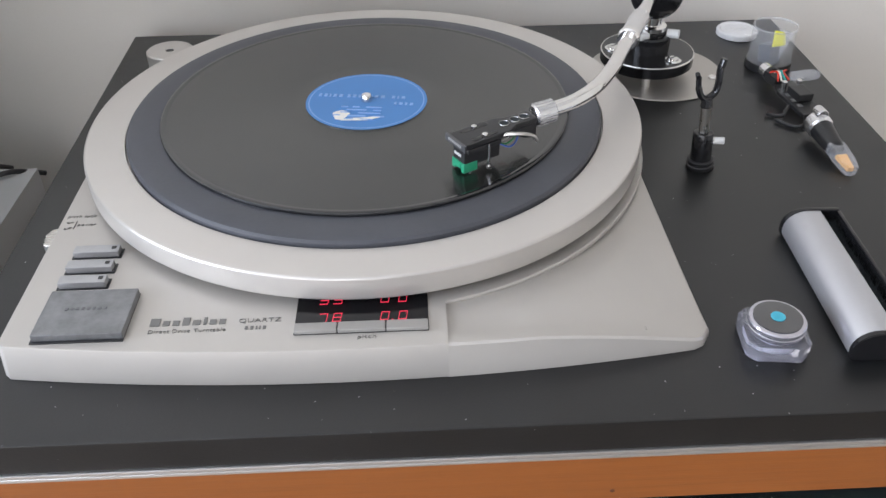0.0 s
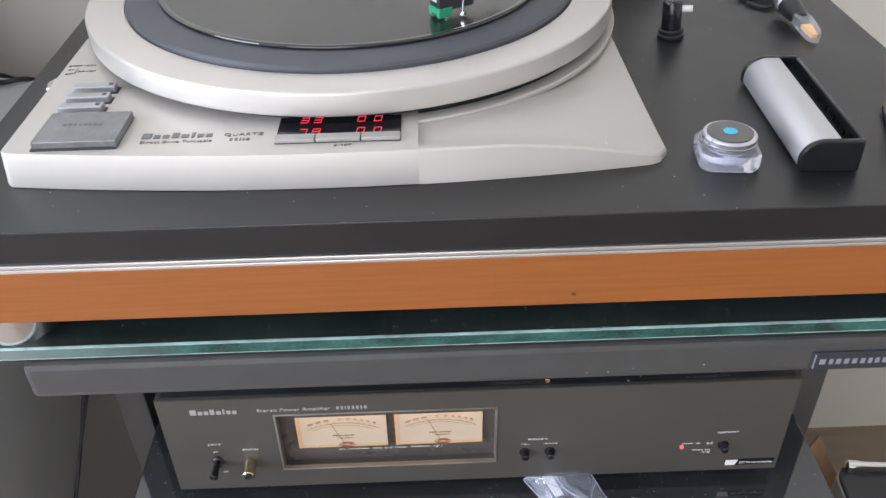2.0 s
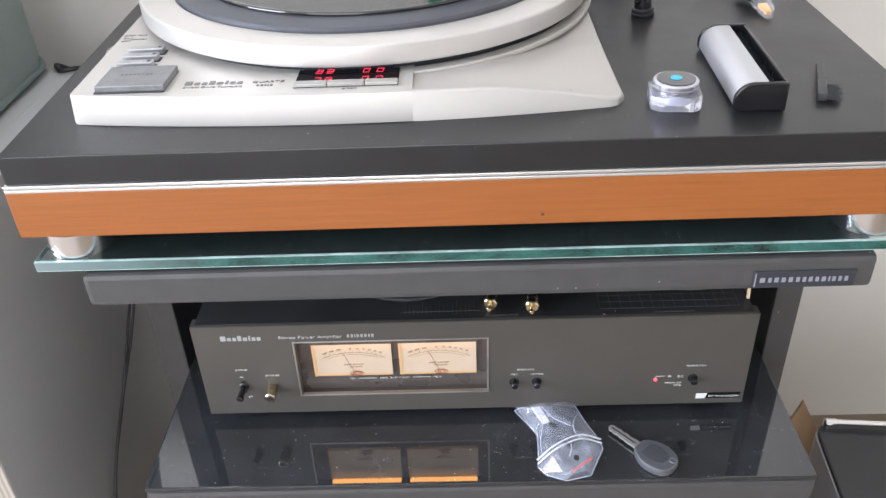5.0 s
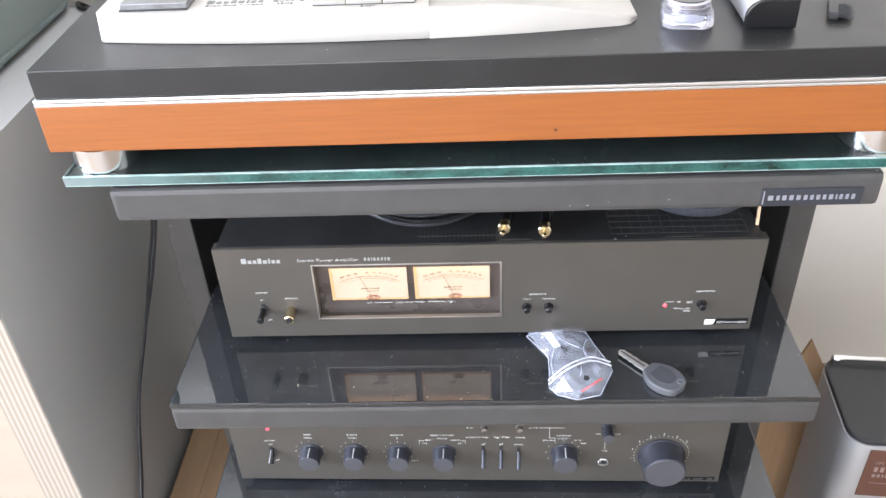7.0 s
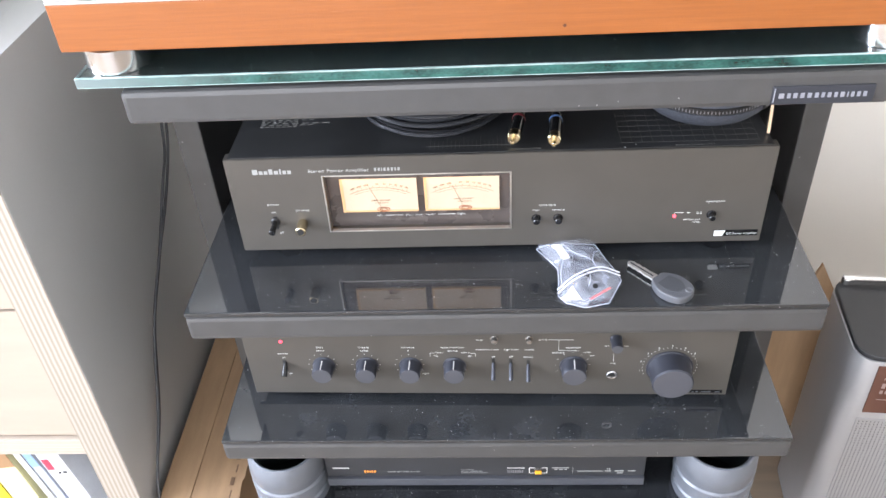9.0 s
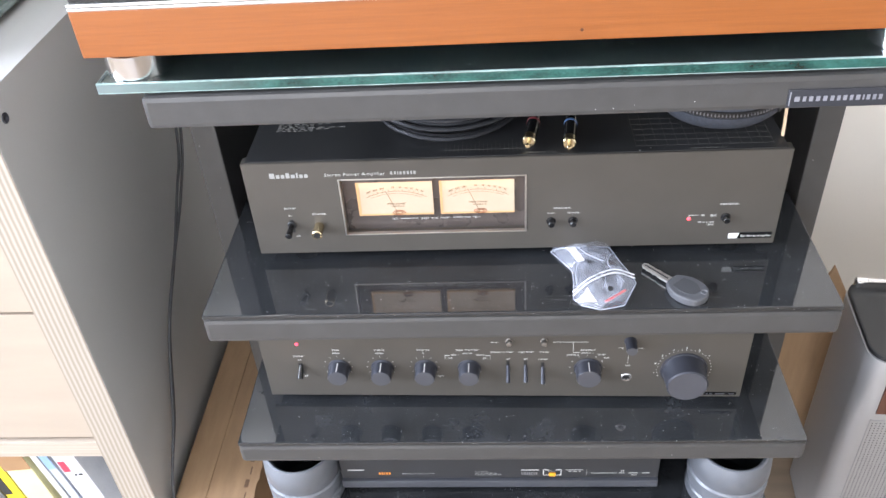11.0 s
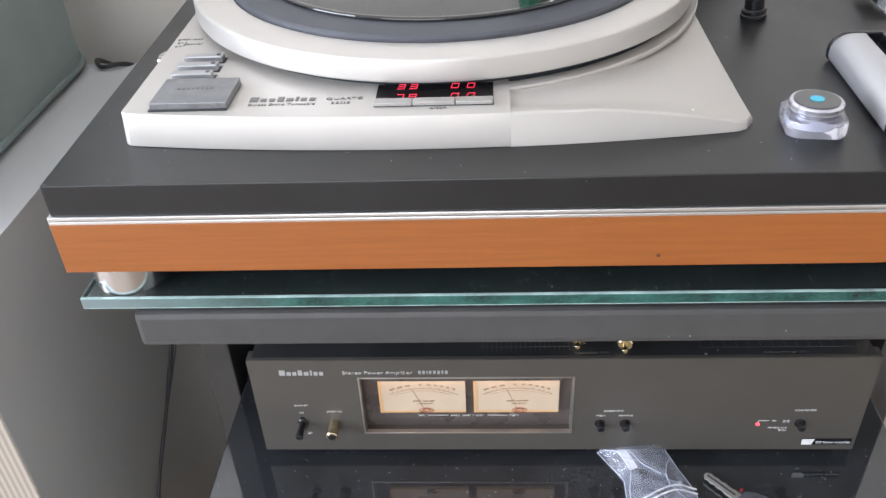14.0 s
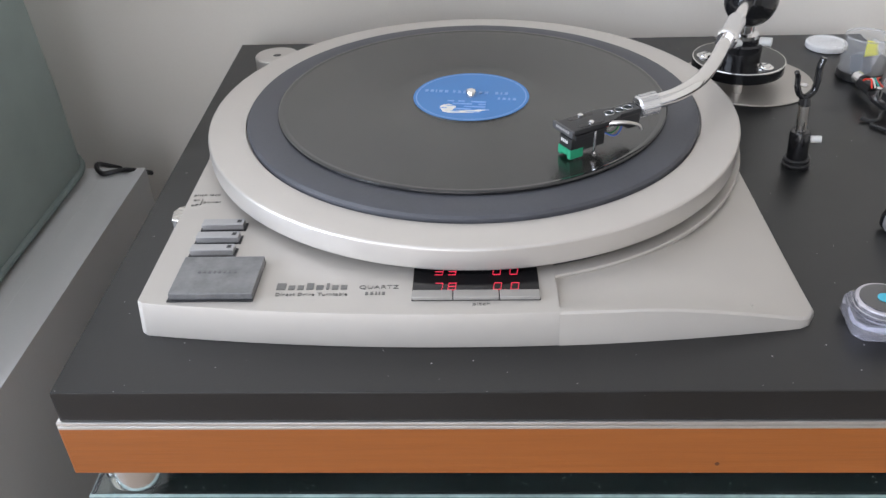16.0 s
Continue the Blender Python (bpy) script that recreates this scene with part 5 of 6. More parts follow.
def amp_lid_clutter():
    z = 0.7408
    # coiled cable
    c = thing("coiled_cable", (-0.055, 0.110, z), "loose coil of black signal cable", "cable")
    rng = random.Random(11)
    for k in range(5):
        rx, ry = 0.066 + 0.004 * (k % 3), 0.078 + 0.0035 * ((k * 2) % 3)
        h = z + 0.0030 + 0.0046 * (k // 2) + 0.0006 * k
        pts = [(-0.054 + rx * math.cos(q) + rng.uniform(-0.001, 0.001), 0.106 + ry * math.sin(q) + 0.003 * k, h + 0.0006 * math.sin(2 * q + k)) for q in [i * 2 * math.pi / 40 for i in range(41)]]
        part("turn", bm_tube(pts, 0.0020, 10), material("cable_sheath", (0.035, 0.036, 0.040), 0.25), c)
    for x, y, xb, band in ((0.0125, 0.0120, 0.026, (0.16, 0.025, 0.03)), (0.0445, 0.0075, 0.053, (0.06, 0.12, 0.26))):
        p = thing("phono_plug", (x, y + 0.02, z), "gold-tipped black phono plug with a coloured band", "plug", "phono plugs")
        a, b = Vector((x, y, z + 0.0065)), Vector((xb, y + 0.075, z + 0.0075))
        d = (b - a).normalized()
        part("shell", bm_rod(a + d * 0.006, a + d * 0.034, 0.0052, 0.0055, n=28), GLOSSBLACK, p)
        part("band", bm_rod(a + d * 0.026, a + d * 0.030, 0.0057, n=28), material("coloured_band", band, 0.4), p)
        part("contact", bm_rod(a + d * -0.002, a + d * 0.0065, 0.0054, n=28), GOLD, p, "gold-plated contact")
        part("pin", bm_rod(a - d * 0.0085, a, 0.0017, 0.0020, n=14), GOLD, p)
        part("cord", bm_tube(smooth_line([a + d * 0.033, a + d * 0.055, Vector((xb - 0.004, y + 0.11, z + 0.008)), Vector((xb - 0.03, y + 0.15, z + 0.006))], 6), 0.0026, 10), BLACK, p)
    # zipped pouch
    mesh = material("dark_mesh_fabric", (0.050, 0.055, 0.070), 0.7, var=0.5, scale=500, bump=1.0, bscale=1500)
    p = thing("zip_pouch", (0.172, 0.075, z), "round dark mesh pouch with a zip round it", "pouch")
    cx, cy = 0.1735, 0.0720
    part("lower_shell", bm_lathe([(0, 0.0002), (0.036, 0.0002), (0.046, 0.0035), (0.0520, 0.010), (0.0535, 0.0165), (0.050, 0.018), (0, 0.018)], 56, (cx, cy, z)), mesh, p)
    part("upper_shell", bm_lathe([(0.050, 0.0215), (0.0535, 0.023), (0.0520, 0.032), (0.046, 0.040), (0.036, 0.045), (0, 0.047)], 56, (cx, cy, z)), mesh, p)
    part("zip_tape", bm_lathe([(0.0525, 0.0166), (0.0540, 0.0175), (0.0540, 0.0222), (0.0525, 0.0230)], 64, (cx, cy, z)), BLACK, p)
    teeth = [moved(bm_box(-0.0004, 0.0004, 0.0538, 0.0548, 0.0188, 0.0208), Matrix.Translation((cx, cy, z)) @ pose(0, 0, 0, 0, 0, 3 * k)) for k in range(120)]
    tagged(part("zip_teeth", joined(*teeth), material("grey_zip", (0.25, 0.25, 0.27), 0.3, 0.7), p), kind="stuff")
    part("zip_tab", moved(bm_box(-0.006, 0.006, -0.001, 0.001, -0.008, 0.008, 0.0008), pose(cx + 0.044, cy - 0.034, z + 0.021, 8, 0, 50)), BLACK, p)
    s = solo("wooden_stick", moved(bm_box(-0.0011, 0.0011, -0.0011, 0.0011, 0, 0.062, 0.0004), pose(0.2145, 0.0180, z + 0.0005, -14, 2, 0)), material("bare_wood", (0.62, 0.46, 0.30), 0.6), "thin bare wooden stick standing on the amplifier", "stick")


amp_lid_clutter()


# ---- the preamplifier ----
def preamplifier():
    y, x0, x1 = -0.0400, -0.2335, 0.2035
    a = thing("preamplifier", (-0.015, 0.10, 0.4950), "dark bronze preamplifier with a row of knobs", "amplifier")
    part("case", bm_box(x0 + 0.004, x1 - 0.004, y + 0.0045, 0.26, 0.5055, 0.6000, 0.0008), CASE_METAL, a)
    for x in (-0.20, 0.17):
        for yy in (0.0, 0.23):
            part("foot", bm_lathe([(0, 0), (0.010, 0), (0.011, 0.001), (0.011, 0.0104), (0, 0.0104)], 28, (x, yy, 0.4950)), BLACK, a)
    f = part("front_panel", bm_box(x0, x1, y, y + 0.004, 0.5030, 0.6010, 0.0005), PANEL, a, "dark bronze anodised front panel")
    for x, name, n in ((-0.164, "bass knob", "bass"), (-0.124, "treble knob", "treble"), (-0.084, "balance knob", "balance"), (-0.044, "tape monitor knob", "tape monitor"), (0.063, "selector knob", "selector")):
        r = 0.0112 if n == "selector" else 0.0095
        knob(f, "knob", x + 0.001, y, 0.5402, r, 0.0145, "round graphite " + name)
        for q in range(-120, 121, 30 if n != "tape monitor" else 400):
            part("tick", moved(bm_box(-0.0002, 0.0002, r * 1.32, r * 1.32 + 0.0009, 0, 0.0003), pose(x, y, 0.5415, 90, 0, 0) @ pose(0, 0, 0, 0, 0, q)), PRINT, f)
    rows = [("bass", -0.164, 0.5625, 0.0032), ("defeat", -0.164, 0.5585, 0.0025), ("treble", -0.124, 0.5625, 0.0032), ("defeat", -0.124, 0.5585, 0.0025), ("balance", -0.084, 0.5625, 0.0032), ("0", -0.084, 0.5585, 0.0025), ("right", -0.070, 0.5290, 0.0026),
            ("tape monitor", -0.044, 0.5625, 0.0032), ("source", -0.044, 0.5585, 0.0026), ("tape 1", -0.0555, 0.5565, 0.0024), ("tape 2", -0.0325, 0.5565, 0.0024), ("1>2", -0.0600, 0.5520, 0.0024), ("2>1", -0.0280, 0.5520, 0.0024),
            ("subsonic filter", -0.0130, 0.5600, 0.0029), ("high filter", 0.0085, 0.5600, 0.0029), ("mode", 0.0245, 0.5600, 0.0029), ("off", -0.0078, 0.5510, 0.0026), ("off", 0.0080, 0.5510, 0.0026), ("stereo", 0.0235, 0.5510, 0.0026),
            ("selector", 0.0630, 0.5625, 0.0032), ("phono 1", 0.0630, 0.5590, 0.0026), ("phono 2", 0.0500, 0.5565, 0.0026), ("tuner", 0.0755, 0.5570, 0.0026), ("aux", 0.0800, 0.5530, 0.0026), ("mic", 0.0990, 0.5430, 0.0028), ("min", 0.0920, 0.5650, 0.0024),
            ("max", 0.1090, 0.5650, 0.0022), ("MC", 0.0375, 0.5722, 0.0024), ("on", -0.0175, 0.5722, 0.0022), ("power", -0.1990, 0.5545, 0.0030), ("on", -0.1990, 0.5497, 0.0026), ("off", -0.1960, 0.5285, 0.0026)]
    words(f, y - 0.0002, rows)
    for half in (((-0.0645, -0.0600, 0.5560, 0.5563), (-0.0645, -0.0642, 0.5520, 0.5561)), ((-0.0280, -0.0235, 0.5560, 0.5563), (-0.0238, -0.0235, 0.5520, 0.5561))):
        part("bracket", joined(*[bm_box(a0, a1, y - 0.0003, y, b0, b1) for a0, a1, b0, b1 in half]), PRINT, f)
    part("selector_line", joined(*[bm_box(a0, a1, y - 0.0003, y, b0, b1) for a0, a1, b0, b1 in ((0.0410, 0.0630, 0.5729, 0.5732), (0.0500, 0.0503, 0.5600, 0.5728), (0.0504, 0.0560, 0.5600, 0.5603), (0.0988, 0.0991, 0.5465, 0.5560))]), PRINT, f)
    # volume
    knob(f, "volume_knob", 0.149, y, 0.5385, 0.0185, 0.0210, "large graphite volume knob", False)
    for k in range(25):
        q = -110 + 9.2 * k
        part("tick", moved(bm_box(-0.0003, 0.0003, 0.0235, 0.0242, 0, 0.0003), pose(0.149, y, 0.5395, 90, 0, 0) @ pose(0, 0, 0, 0, 0, q)), PRINT, f)
    for k, q in enumerate((100, 74, 50, 25, 0, -25, -50)):
        words(f, y - 0.0002, [(str(k + 1), 0.149 - 0.0265 * math.sin(radians(q)), 0.5383 + 0.0265 * math.cos(radians(q)), 0.0026)])
    knob(f, "mic_knob", 0.0995, y, 0.5735, 0.0050, 0.0130, "small graphite microphone level knob", False)
    j = part("mic_socket", moved(bm_lathe([(0.0026, 0.0002), (0.0028, 0.0012), (0.0044, 0.0014), (0.0050, 0.0008), (0.0050, 0)], 32), pose(0.0990, y, 0.5290, 90, 0, 0)), ALU, f, "silver-rimmed microphone socket")
    part("hole", moved(bm_lathe([(0, 0.0003), (0.0026, 0.0003), (0.0026, 0.0001)], 20), pose(0.0990, y, 0.5290, 90, 0, 0)), BLACK, j)
    for x, z in ((-0.0065, 0.5745), (0.0242, 0.5745)):
        part("push_button", moved(bm_lathe([(0.0036, 0), (0.0036, 0.0008), (0.0028, 0.0010), (0.0026, 0.0050), (0, 0.0056)], 24), pose(x, y, z, 90, 0, 0)), material("steel_push", (0.35, 0.34, 0.33), 0.25, 0.9), f, "small metal push button")
    part("mark", joined(bm_box(-0.0225, -0.0200, y - 0.0003, y, 0.5726, 0.5731), bm_box(0.0320, 0.0345, y - 0.0003, y, 0.5726, 0.5731)), PRINT, f)
    for x, z in ((-0.0078, 0.541), (0.0080, 0.541), (0.0235, 0.539)):
        part("slot", bm_box(x - 0.0014, x + 0.0014, y - 0.0003, y, z - 0.010, z + 0.0085), BLACK, f)
        part("lever", joined(bm_rod((x, y, z + 0.003), (x, y - 0.0120, z - 0.0075), 0.0014, 0.0020, n=18)), KNOB, f, "short metal lever switch")
    part("slot", bm_box(-0.2010, -0.1970, y - 0.0003, y, 0.5330, 0.5465), BLACK, f)
    part("power_lever", bm_rod((-0.1985, y, 0.5440), (-0.1990, y - 0.0100, 0.5355), 0.0018, 0.0028, n=18), GLOSSBLACK, f, "black power lever switch")
    part("indicator_light", moved(bm_lathe([(0.0016, 0), (0.0015, 0.0006), (0, 0.0012)], 16), pose(-0.1985, y, 0.5705, 90, 0, 0)), glow("red_power_light", (1.0, 0.05, 0.10), 2.0), f, "red power light")
    bd = part("badge", bm_box(0.1705, 0.1995, y - 0.0006, y, 0.5060, 0.5095, 0.0002), GLOSSBLACK, f)
    part("badge_bars", moved(word_bars(0.1725, 0.5070, 0.0014, (0.002, 0.003, 0.012, 0.006), 0.001), on_front(y - 0.0007)), KNOBCAP, bd)
    a.rotation_euler.z = radians(-1.1)
    a.location.x += 0.0030


preamplifier()


# ---- the disc player and what stands beside it ----
def disc_player():
    y = -0.0550
    d = thing("disc_player", (-0.019, 0.10, 0.3710), "black compact disc player with white and orange print", "disc player")
    x0, x1 = -0.1765, 0.1385
    part("case", bm_box(x0 + 0.002, x1 - 0.002, y + 0.006, 0.22, 0.3750, 0.4480, 0.001), CASE_METAL, d)
    f = part("front_panel", bm_box(x0, x1, y, y + 0.0055, 0.3985, 0.4480, 0.0008), material("satin_black_panel", (0.030, 0.031, 0.034), 0.42, var=0.15, bump=0.1, bscale=900), d)
    part("lower_strip", bm_box(x0, x1, y - 0.0035, y + 0.0055, 0.3875, 0.3978, 0.0012), material("slate_strip", (0.062, 0.065, 0.075), 0.4), d, "slate grey lower strip")
    for x in (-0.15, 0.11):
        part("foot", bm_box(x - 0.012, x + 0.012, -0.01, 0.014, 0.3710, 0.3748), BLACK, d)
    part("model_bars", moved(word_bars(-0.1385, 0.4045, 0.0036, (0.0022, 0.0022, 0.0012, 0.0022, 0.0024), 0.0005), on_front(y - 0.0002)), material("orange_print", (0.85, 0.30, 0.05), 0.5), f)
    words(f, y - 0.0002, [("COMPACT DISC PLAYER", -0.1150, 0.4050, 0.0024, "LEFT"), ("FULL DIGITAL", -0.0420, 0.4080, 0.0018, "LEFT"), ("SOUND PROCESSING", -0.0420, 0.4055, 0.0018, "LEFT"), ("PROGRAMMABLE MEMORY", -0.0420, 0.4030, 0.0018, "LEFT"), ("DISPLAY", 0.0345, 0.4085, 0.0018)], NAMEBAR)
    part("keypad_line", bm_box(0.0040, 0.0210, y - 0.0003, y, 0.4105, 0.4113), PRINT, f)
    for k in range(9):
        part("keypad_tick", bm_box(0.0045 + 0.0018 * k, 0.0052 + 0.0018 * k, y - 0.0003, y, 0.4035, 0.4075), material("grey_mark", (0.3, 0.3, 0.31), 0.5), f)
    part("key_frame", joined(bm_box(0.0255, 0.0262, y - 0.0003, y, 0.4025, 0.4113), bm_box(0.0428, 0.0435, y - 0.0003, y, 0.4025, 0.4113), bm_box(0.0263, 0.0310, y - 0.0003, y, 0.4106, 0.4113), bm_box(0.0380, 0.0427, y - 0.0003, y, 0.4106, 0.4113), bm_box(0.0263, 0.0427, y - 0.0003, y, 0.4025, 0.4030)), PRINT, f)
    part("orange_key", bm_box(0.0312, 0.0378, y - 0.0016, y, 0.4022, 0.4068, 0.0005), material("orange_key_plastic", (0.90, 0.42, 0.03), 0.4), f, "small orange key")
    part("label_line", joined(bm_box(0.0478, 0.0648, y - 0.0003, y, 0.4105, 0.4113), bm_box(0.0682, 0.0686, y - 0.0003, y, 0.4020, 0.4120), bm_box(0.0725, 0.0975, y - 0.0003, y, 0.4052, 0.4060)), NAMEBAR, f)
    for bx, bz, bh, ws, gap in ((0.0500, 0.4080, 0.0012, (0.004, 0.005, 0.003), 0.0006), (0.0990, 0.4052, 0.0012, (0.008, 0.012, 0.010), 0.0012), (0.1110, 0.4020, 0.0010, (0.008,), 0.001), (0.1015, 0.4080, 0.0022, (0.0015, 0.0015), 0.0005)):
        part("label_bars", moved(word_bars(bx, bz, bh, ws, gap), on_front(y - 0.0002)), NAMEBAR, f)
    part("drawer_mark", bm_box(-0.1695, -0.1530, y - 0.0004, y, 0.4112, 0.4124), PRINT, f)


disc_player()


def tubes():
    body = material("grey_plastic_tube", (0.145, 0.155, 0.175), 0.38, 0.2, var=0.1)
    for x in (-0.2165, 0.2080):
        t = thing("grey_tube", (x, -0.045, 0.3712), "open ribbed grey plastic tube standing on the shelf", "tube", "grey tubes beside the disc player")
        prof = [(0.0370, 0), (0.0380, 0.001), (0.0380, 0.012), (0.0366, 0.014), (0.0366, 0.020), (0.0385, 0.022), (0.0385, 0.032), (0.0370, 0.034), (0.0370, 0.038), (0.0385, 0.041), (0.0375, 0.060), (0.0345, 0.0665), (0.0330, 0.0672), (0.0312, 0.0660), (0.0300, 0.0640), (0.0300, 0.002), (0, 0.002)]
        part("body", bm_lathe(prof, 56, (x, -0.045, 0.3712)), body, t)
        part("inner_liner", bm_lathe([(0.0298, 0.0625), (0.0296, 0.004), (0, 0.0035)], 48, (x, -0.045, 0.3712)), FOAM, t)


tubes()


# ---- on the middle shelf ----
def settled(ob):
    """Lays a thing down on the middle shelf's glass at its true size."""
    c = Vector((-0.003, -0.553, 1.115))
    ob.matrix_basis = Matrix.Translation(c) @ Matrix.Scale(1.0091, 4) @ Matrix.Translation(-c) @ ob.matrix_basis
    return ob


def key():
    z = 0.6418
    k = thing("car_key", (0.125, -0.045, z), "black plastic car key with a bare metal blade", "key")
    m = basis((0.1070, -0.0235, z + 0.0035), (0.1465, -0.0680, z + 0.0035))
    teeth = [(0.0, -0.0010), (0.0020, -0.0032), (0.005, -0.0028), (0.007, -0.0036), (0.010, -0.0026), (0.013, -0.0036), (0.016, -0.0028), (0.019, -0.0038), (0.024, -0.0036), (0.032, -0.0038), (0.032, 0.0038), (0.024, 0.0038), (0.019, 0.0030), (0.015, 0.0038), (0.012, 0.0028), (0.009, 0.0036), (0.006, 0.0028), (0.003, 0.0034), (0.0, 0.0014)]
    b = part("blade", moved(bm_prism(teeth, -0.0010, 0.0010, 0.0003), m), material("nickel_blade", (0.62, 0.60, 0.57), 0.42, 0.8), k, "notched steel blade")
    part("groove", moved(bm_box(0.002, 0.026, -0.0007, 0.0007, 0.0010, 0.0012), m), material("dark_groove", (0.12, 0.12, 0.12), 0.4, 0.8), b)
    out = [(0.029, -0.0060), (0.034, -0.0100), (0.042, -0.0135), (0.052, -0.0130), (0.060, -0.0085), (0.0625, 0.0), (0.060, 0.0085), (0.052, 0.0130), (0.042, 0.0135), (0.034, 0.0100), (0.029, 0.0060)]
    out = [(p.x, p.y) for p in smooth_line([(x, y, 0) for x, y in out], 4)]
    h = part("head", moved(bm_prism(out, -0.0032, 0.0040, 0.0018, 3), m), material("key_plastic", (0.080, 0.083, 0.092), 0.45, bump=0.15), k, "rounded black plastic head")
    part("inlay", moved(bm_prism([(p.x, p.y) for p in smooth_line([(0.036, -0.0070, 0), (0.046, -0.0085, 0), (0.0535, -0.0050, 0), (0.0550, 0.0, 0), (0.0535, 0.0050, 0), (0.046, 0.0085, 0), (0.036, 0.0070, 0)], 4)], 0.0040, 0.0044, 0.0002), m), material("key_inlay", (0.050, 0.052, 0.058), 0.55, bump=0.2), h, "darker ribbed inlay")
    part("ring_hole", moved(bm_lathe([(0.0020, 0.0041), (0.0026, 0.0046), (0.0030, 0.0041)], 20, (0.0582, 0.004, 0)), m), material("hole_edge", (0.10, 0.10, 0.11), 0.3), h)
    return k


settled(key())


def zip_bag():
    z = 0.6420
    b = thing("plastic_bag", (0.065, -0.040, z), "crumpled clear zip bag holding small parts", "bag")
    film = material("clear_film", (0.62, 0.66, 0.78), 0.16, var=0.05, rvar=0.05, spec=0.8, coat=0.6)
    film.node_tree.nodes["Principled BSDF"].inputs["Alpha"].default_value = 0.22
    rng = random.Random(5)
    # the outline of the lying bag, long side first
    left = [(0.0315, -0.001), (0.0395, -0.014), (0.0480, -0.028), (0.0475, -0.045), (0.0460, -0.063), (0.0520, -0.071), (0.0665, -0.0765)]
    right = [(0.0480, 0.0075), (0.0640, 0.0055), (0.0820, 0.0030), (0.0880, -0.015), (0.0955, -0.0330), (0.0985, -0.0450), (0.0855, -0.0720)]

    def sheet(lift, seed, sign):
        bm = bmesh.new()
        g = []
        n, k = 13, 8
        for i in range(n + 1):
            u = i / n * (len(left) - 1)
            a = min(int(u), len(left) - 2)
            f = u - a
            l = Vector((*left[a], 0)).lerp(Vector((*left[a + 1], 0)), f)
            r = Vector((*right[a], 0)).lerp(Vector((*right[a + 1], 0)), f)
            row = []
            for j in range(k + 1):
                v = j / k
                p = l.lerp(r, v)
                w = math.sin(math.pi * v) ** 0.6 * math.sin(math.pi * (0.08 + 0.86 * i / n)) ** 0.6
                q = noise.noise(Vector((p.x * 90 + seed, p.y * 90, seed))) + 0.5 * noise.noise(Vector((p.x * 240, p.y * 240, seed)))
                row.append(bm.verts.new((p.x + 0.0012 * q, p.y + 0.0012 * q, z + 0.0008 + (0.0005 + lift * w + 0.0085 * abs(q) * (0.25 + w) if sign > 0 else 0.0))))
            g.append(row)
        for i in range(n):
            for j in range(k):
                bm.faces.new((g[i][j], g[i + 1][j], g[i + 1][j + 1], g[i][j + 1]))
        return bm
    up = part("upper_film", sheet(0.014, 2.3, 1), film, b, "creased clear film")
    up.data.shade_flat()
    part("lower_film", sheet(0.0, 7.1, -1), film, b)
    part("red_strip", moved(bm_box(-0.011, 0.011, -0.0010, 0.0010, 0, 0.0006), pose(0.0790, -0.0655, z + 0.0060, 4, 0, 38)), material("red_zip_line", (0.60, 0.05, 0.04), 0.4), b, "red line along the seal")
    # pale tubes painted as the white highlights on the film's welded edge and creases
    rim = material("film_glint", (0.74, 0.77, 0.88), 0.2, spec=0.8)
    rim.node_tree.nodes["Principled BSDF"].inputs["Alpha"].default_value = 0.5
    edge = [(x, y, z + 0.0012) for x, y in left] + [(x, y, z + 0.0016) for x, y in reversed(right)]
    part("film_edge", bm_tube(edge + edge[:1], 0.00035, 6), rim, b, "welded edge with its highlight painted pale")
    for pts in (((0.0335, 0.000, 0.003), (0.0440, -0.008, 0.010), (0.0520, -0.024, 0.013), (0.0490, -0.044, 0.010), (0.0500, -0.060, 0.006)), ((0.0500, 0.004, 0.004), (0.0550, -0.012, 0.013), (0.0600, -0.024, 0.016), (0.0720, -0.034, 0.017)),
                ((0.0850, -0.008, 0.004), (0.0780, -0.024, 0.014), (0.0760, -0.040, 0.016), (0.0880, -0.050, 0.008)), ((0.0660, -0.046, 0.016), (0.0720, -0.052, 0.014), (0.0700, -0.060, 0.010)), ((0.0450, 0.002, 0.003), (0.0500, -0.012, 0.009), (0.0580, -0.018, 0.012))):
        part("crease_glint", bm_tube(smooth_line([(x, y, z + h) for x, y, h in pts], 6), 0.0003, 5), rim, b)
    for d, h in ((0.0, 0.0105), (0.0042, 0.0110)):
        part("seal_ridge", bm_tube(smooth_line([(0.0455, -0.0620 + d, z + 0.004), (0.060, -0.0560 + d, z + 0.012 + h * 0.2), (0.080, -0.0460 + d, z + 0.014), (0.0975, -0.0425 + d, z + 0.005)], 6), 0.0006, 6), material("white_ridge", (0.75, 0.75, 0.78), 0.3), b)
    part("punched_hole", moved(bm_lathe([(0, 0), (0.0022, 0), (0.0022, 0.0004), (0, 0.0004)], 20), pose(0.0745, -0.0655, z + 0.0140, 22, 0, 0)), BLACK, b)
    part("rubber_ring", moved(bm_lathe([(0.0095, 0), (0.0115, 0.0015), (0.0135, 0), (0.0115, -0.0015), (0.0095, 0)], 36), pose(0.0715, -0.0300, z + 0.0055, 6, -4, 0)), GLOSSBLACK, b, "black rubber ring inside the bag")
    part("white_slip", moved(bm_prism([(-0.010, -0.003), (0.010, -0.004), (0.011, 0.002), (-0.009, 0.0035)], 0, 0.0008), pose(0.0520, -0.0100, z + 0.0060, 10, 6, -62)), material("white_paper", (0.72, 0.72, 0.74), 0.6), b)
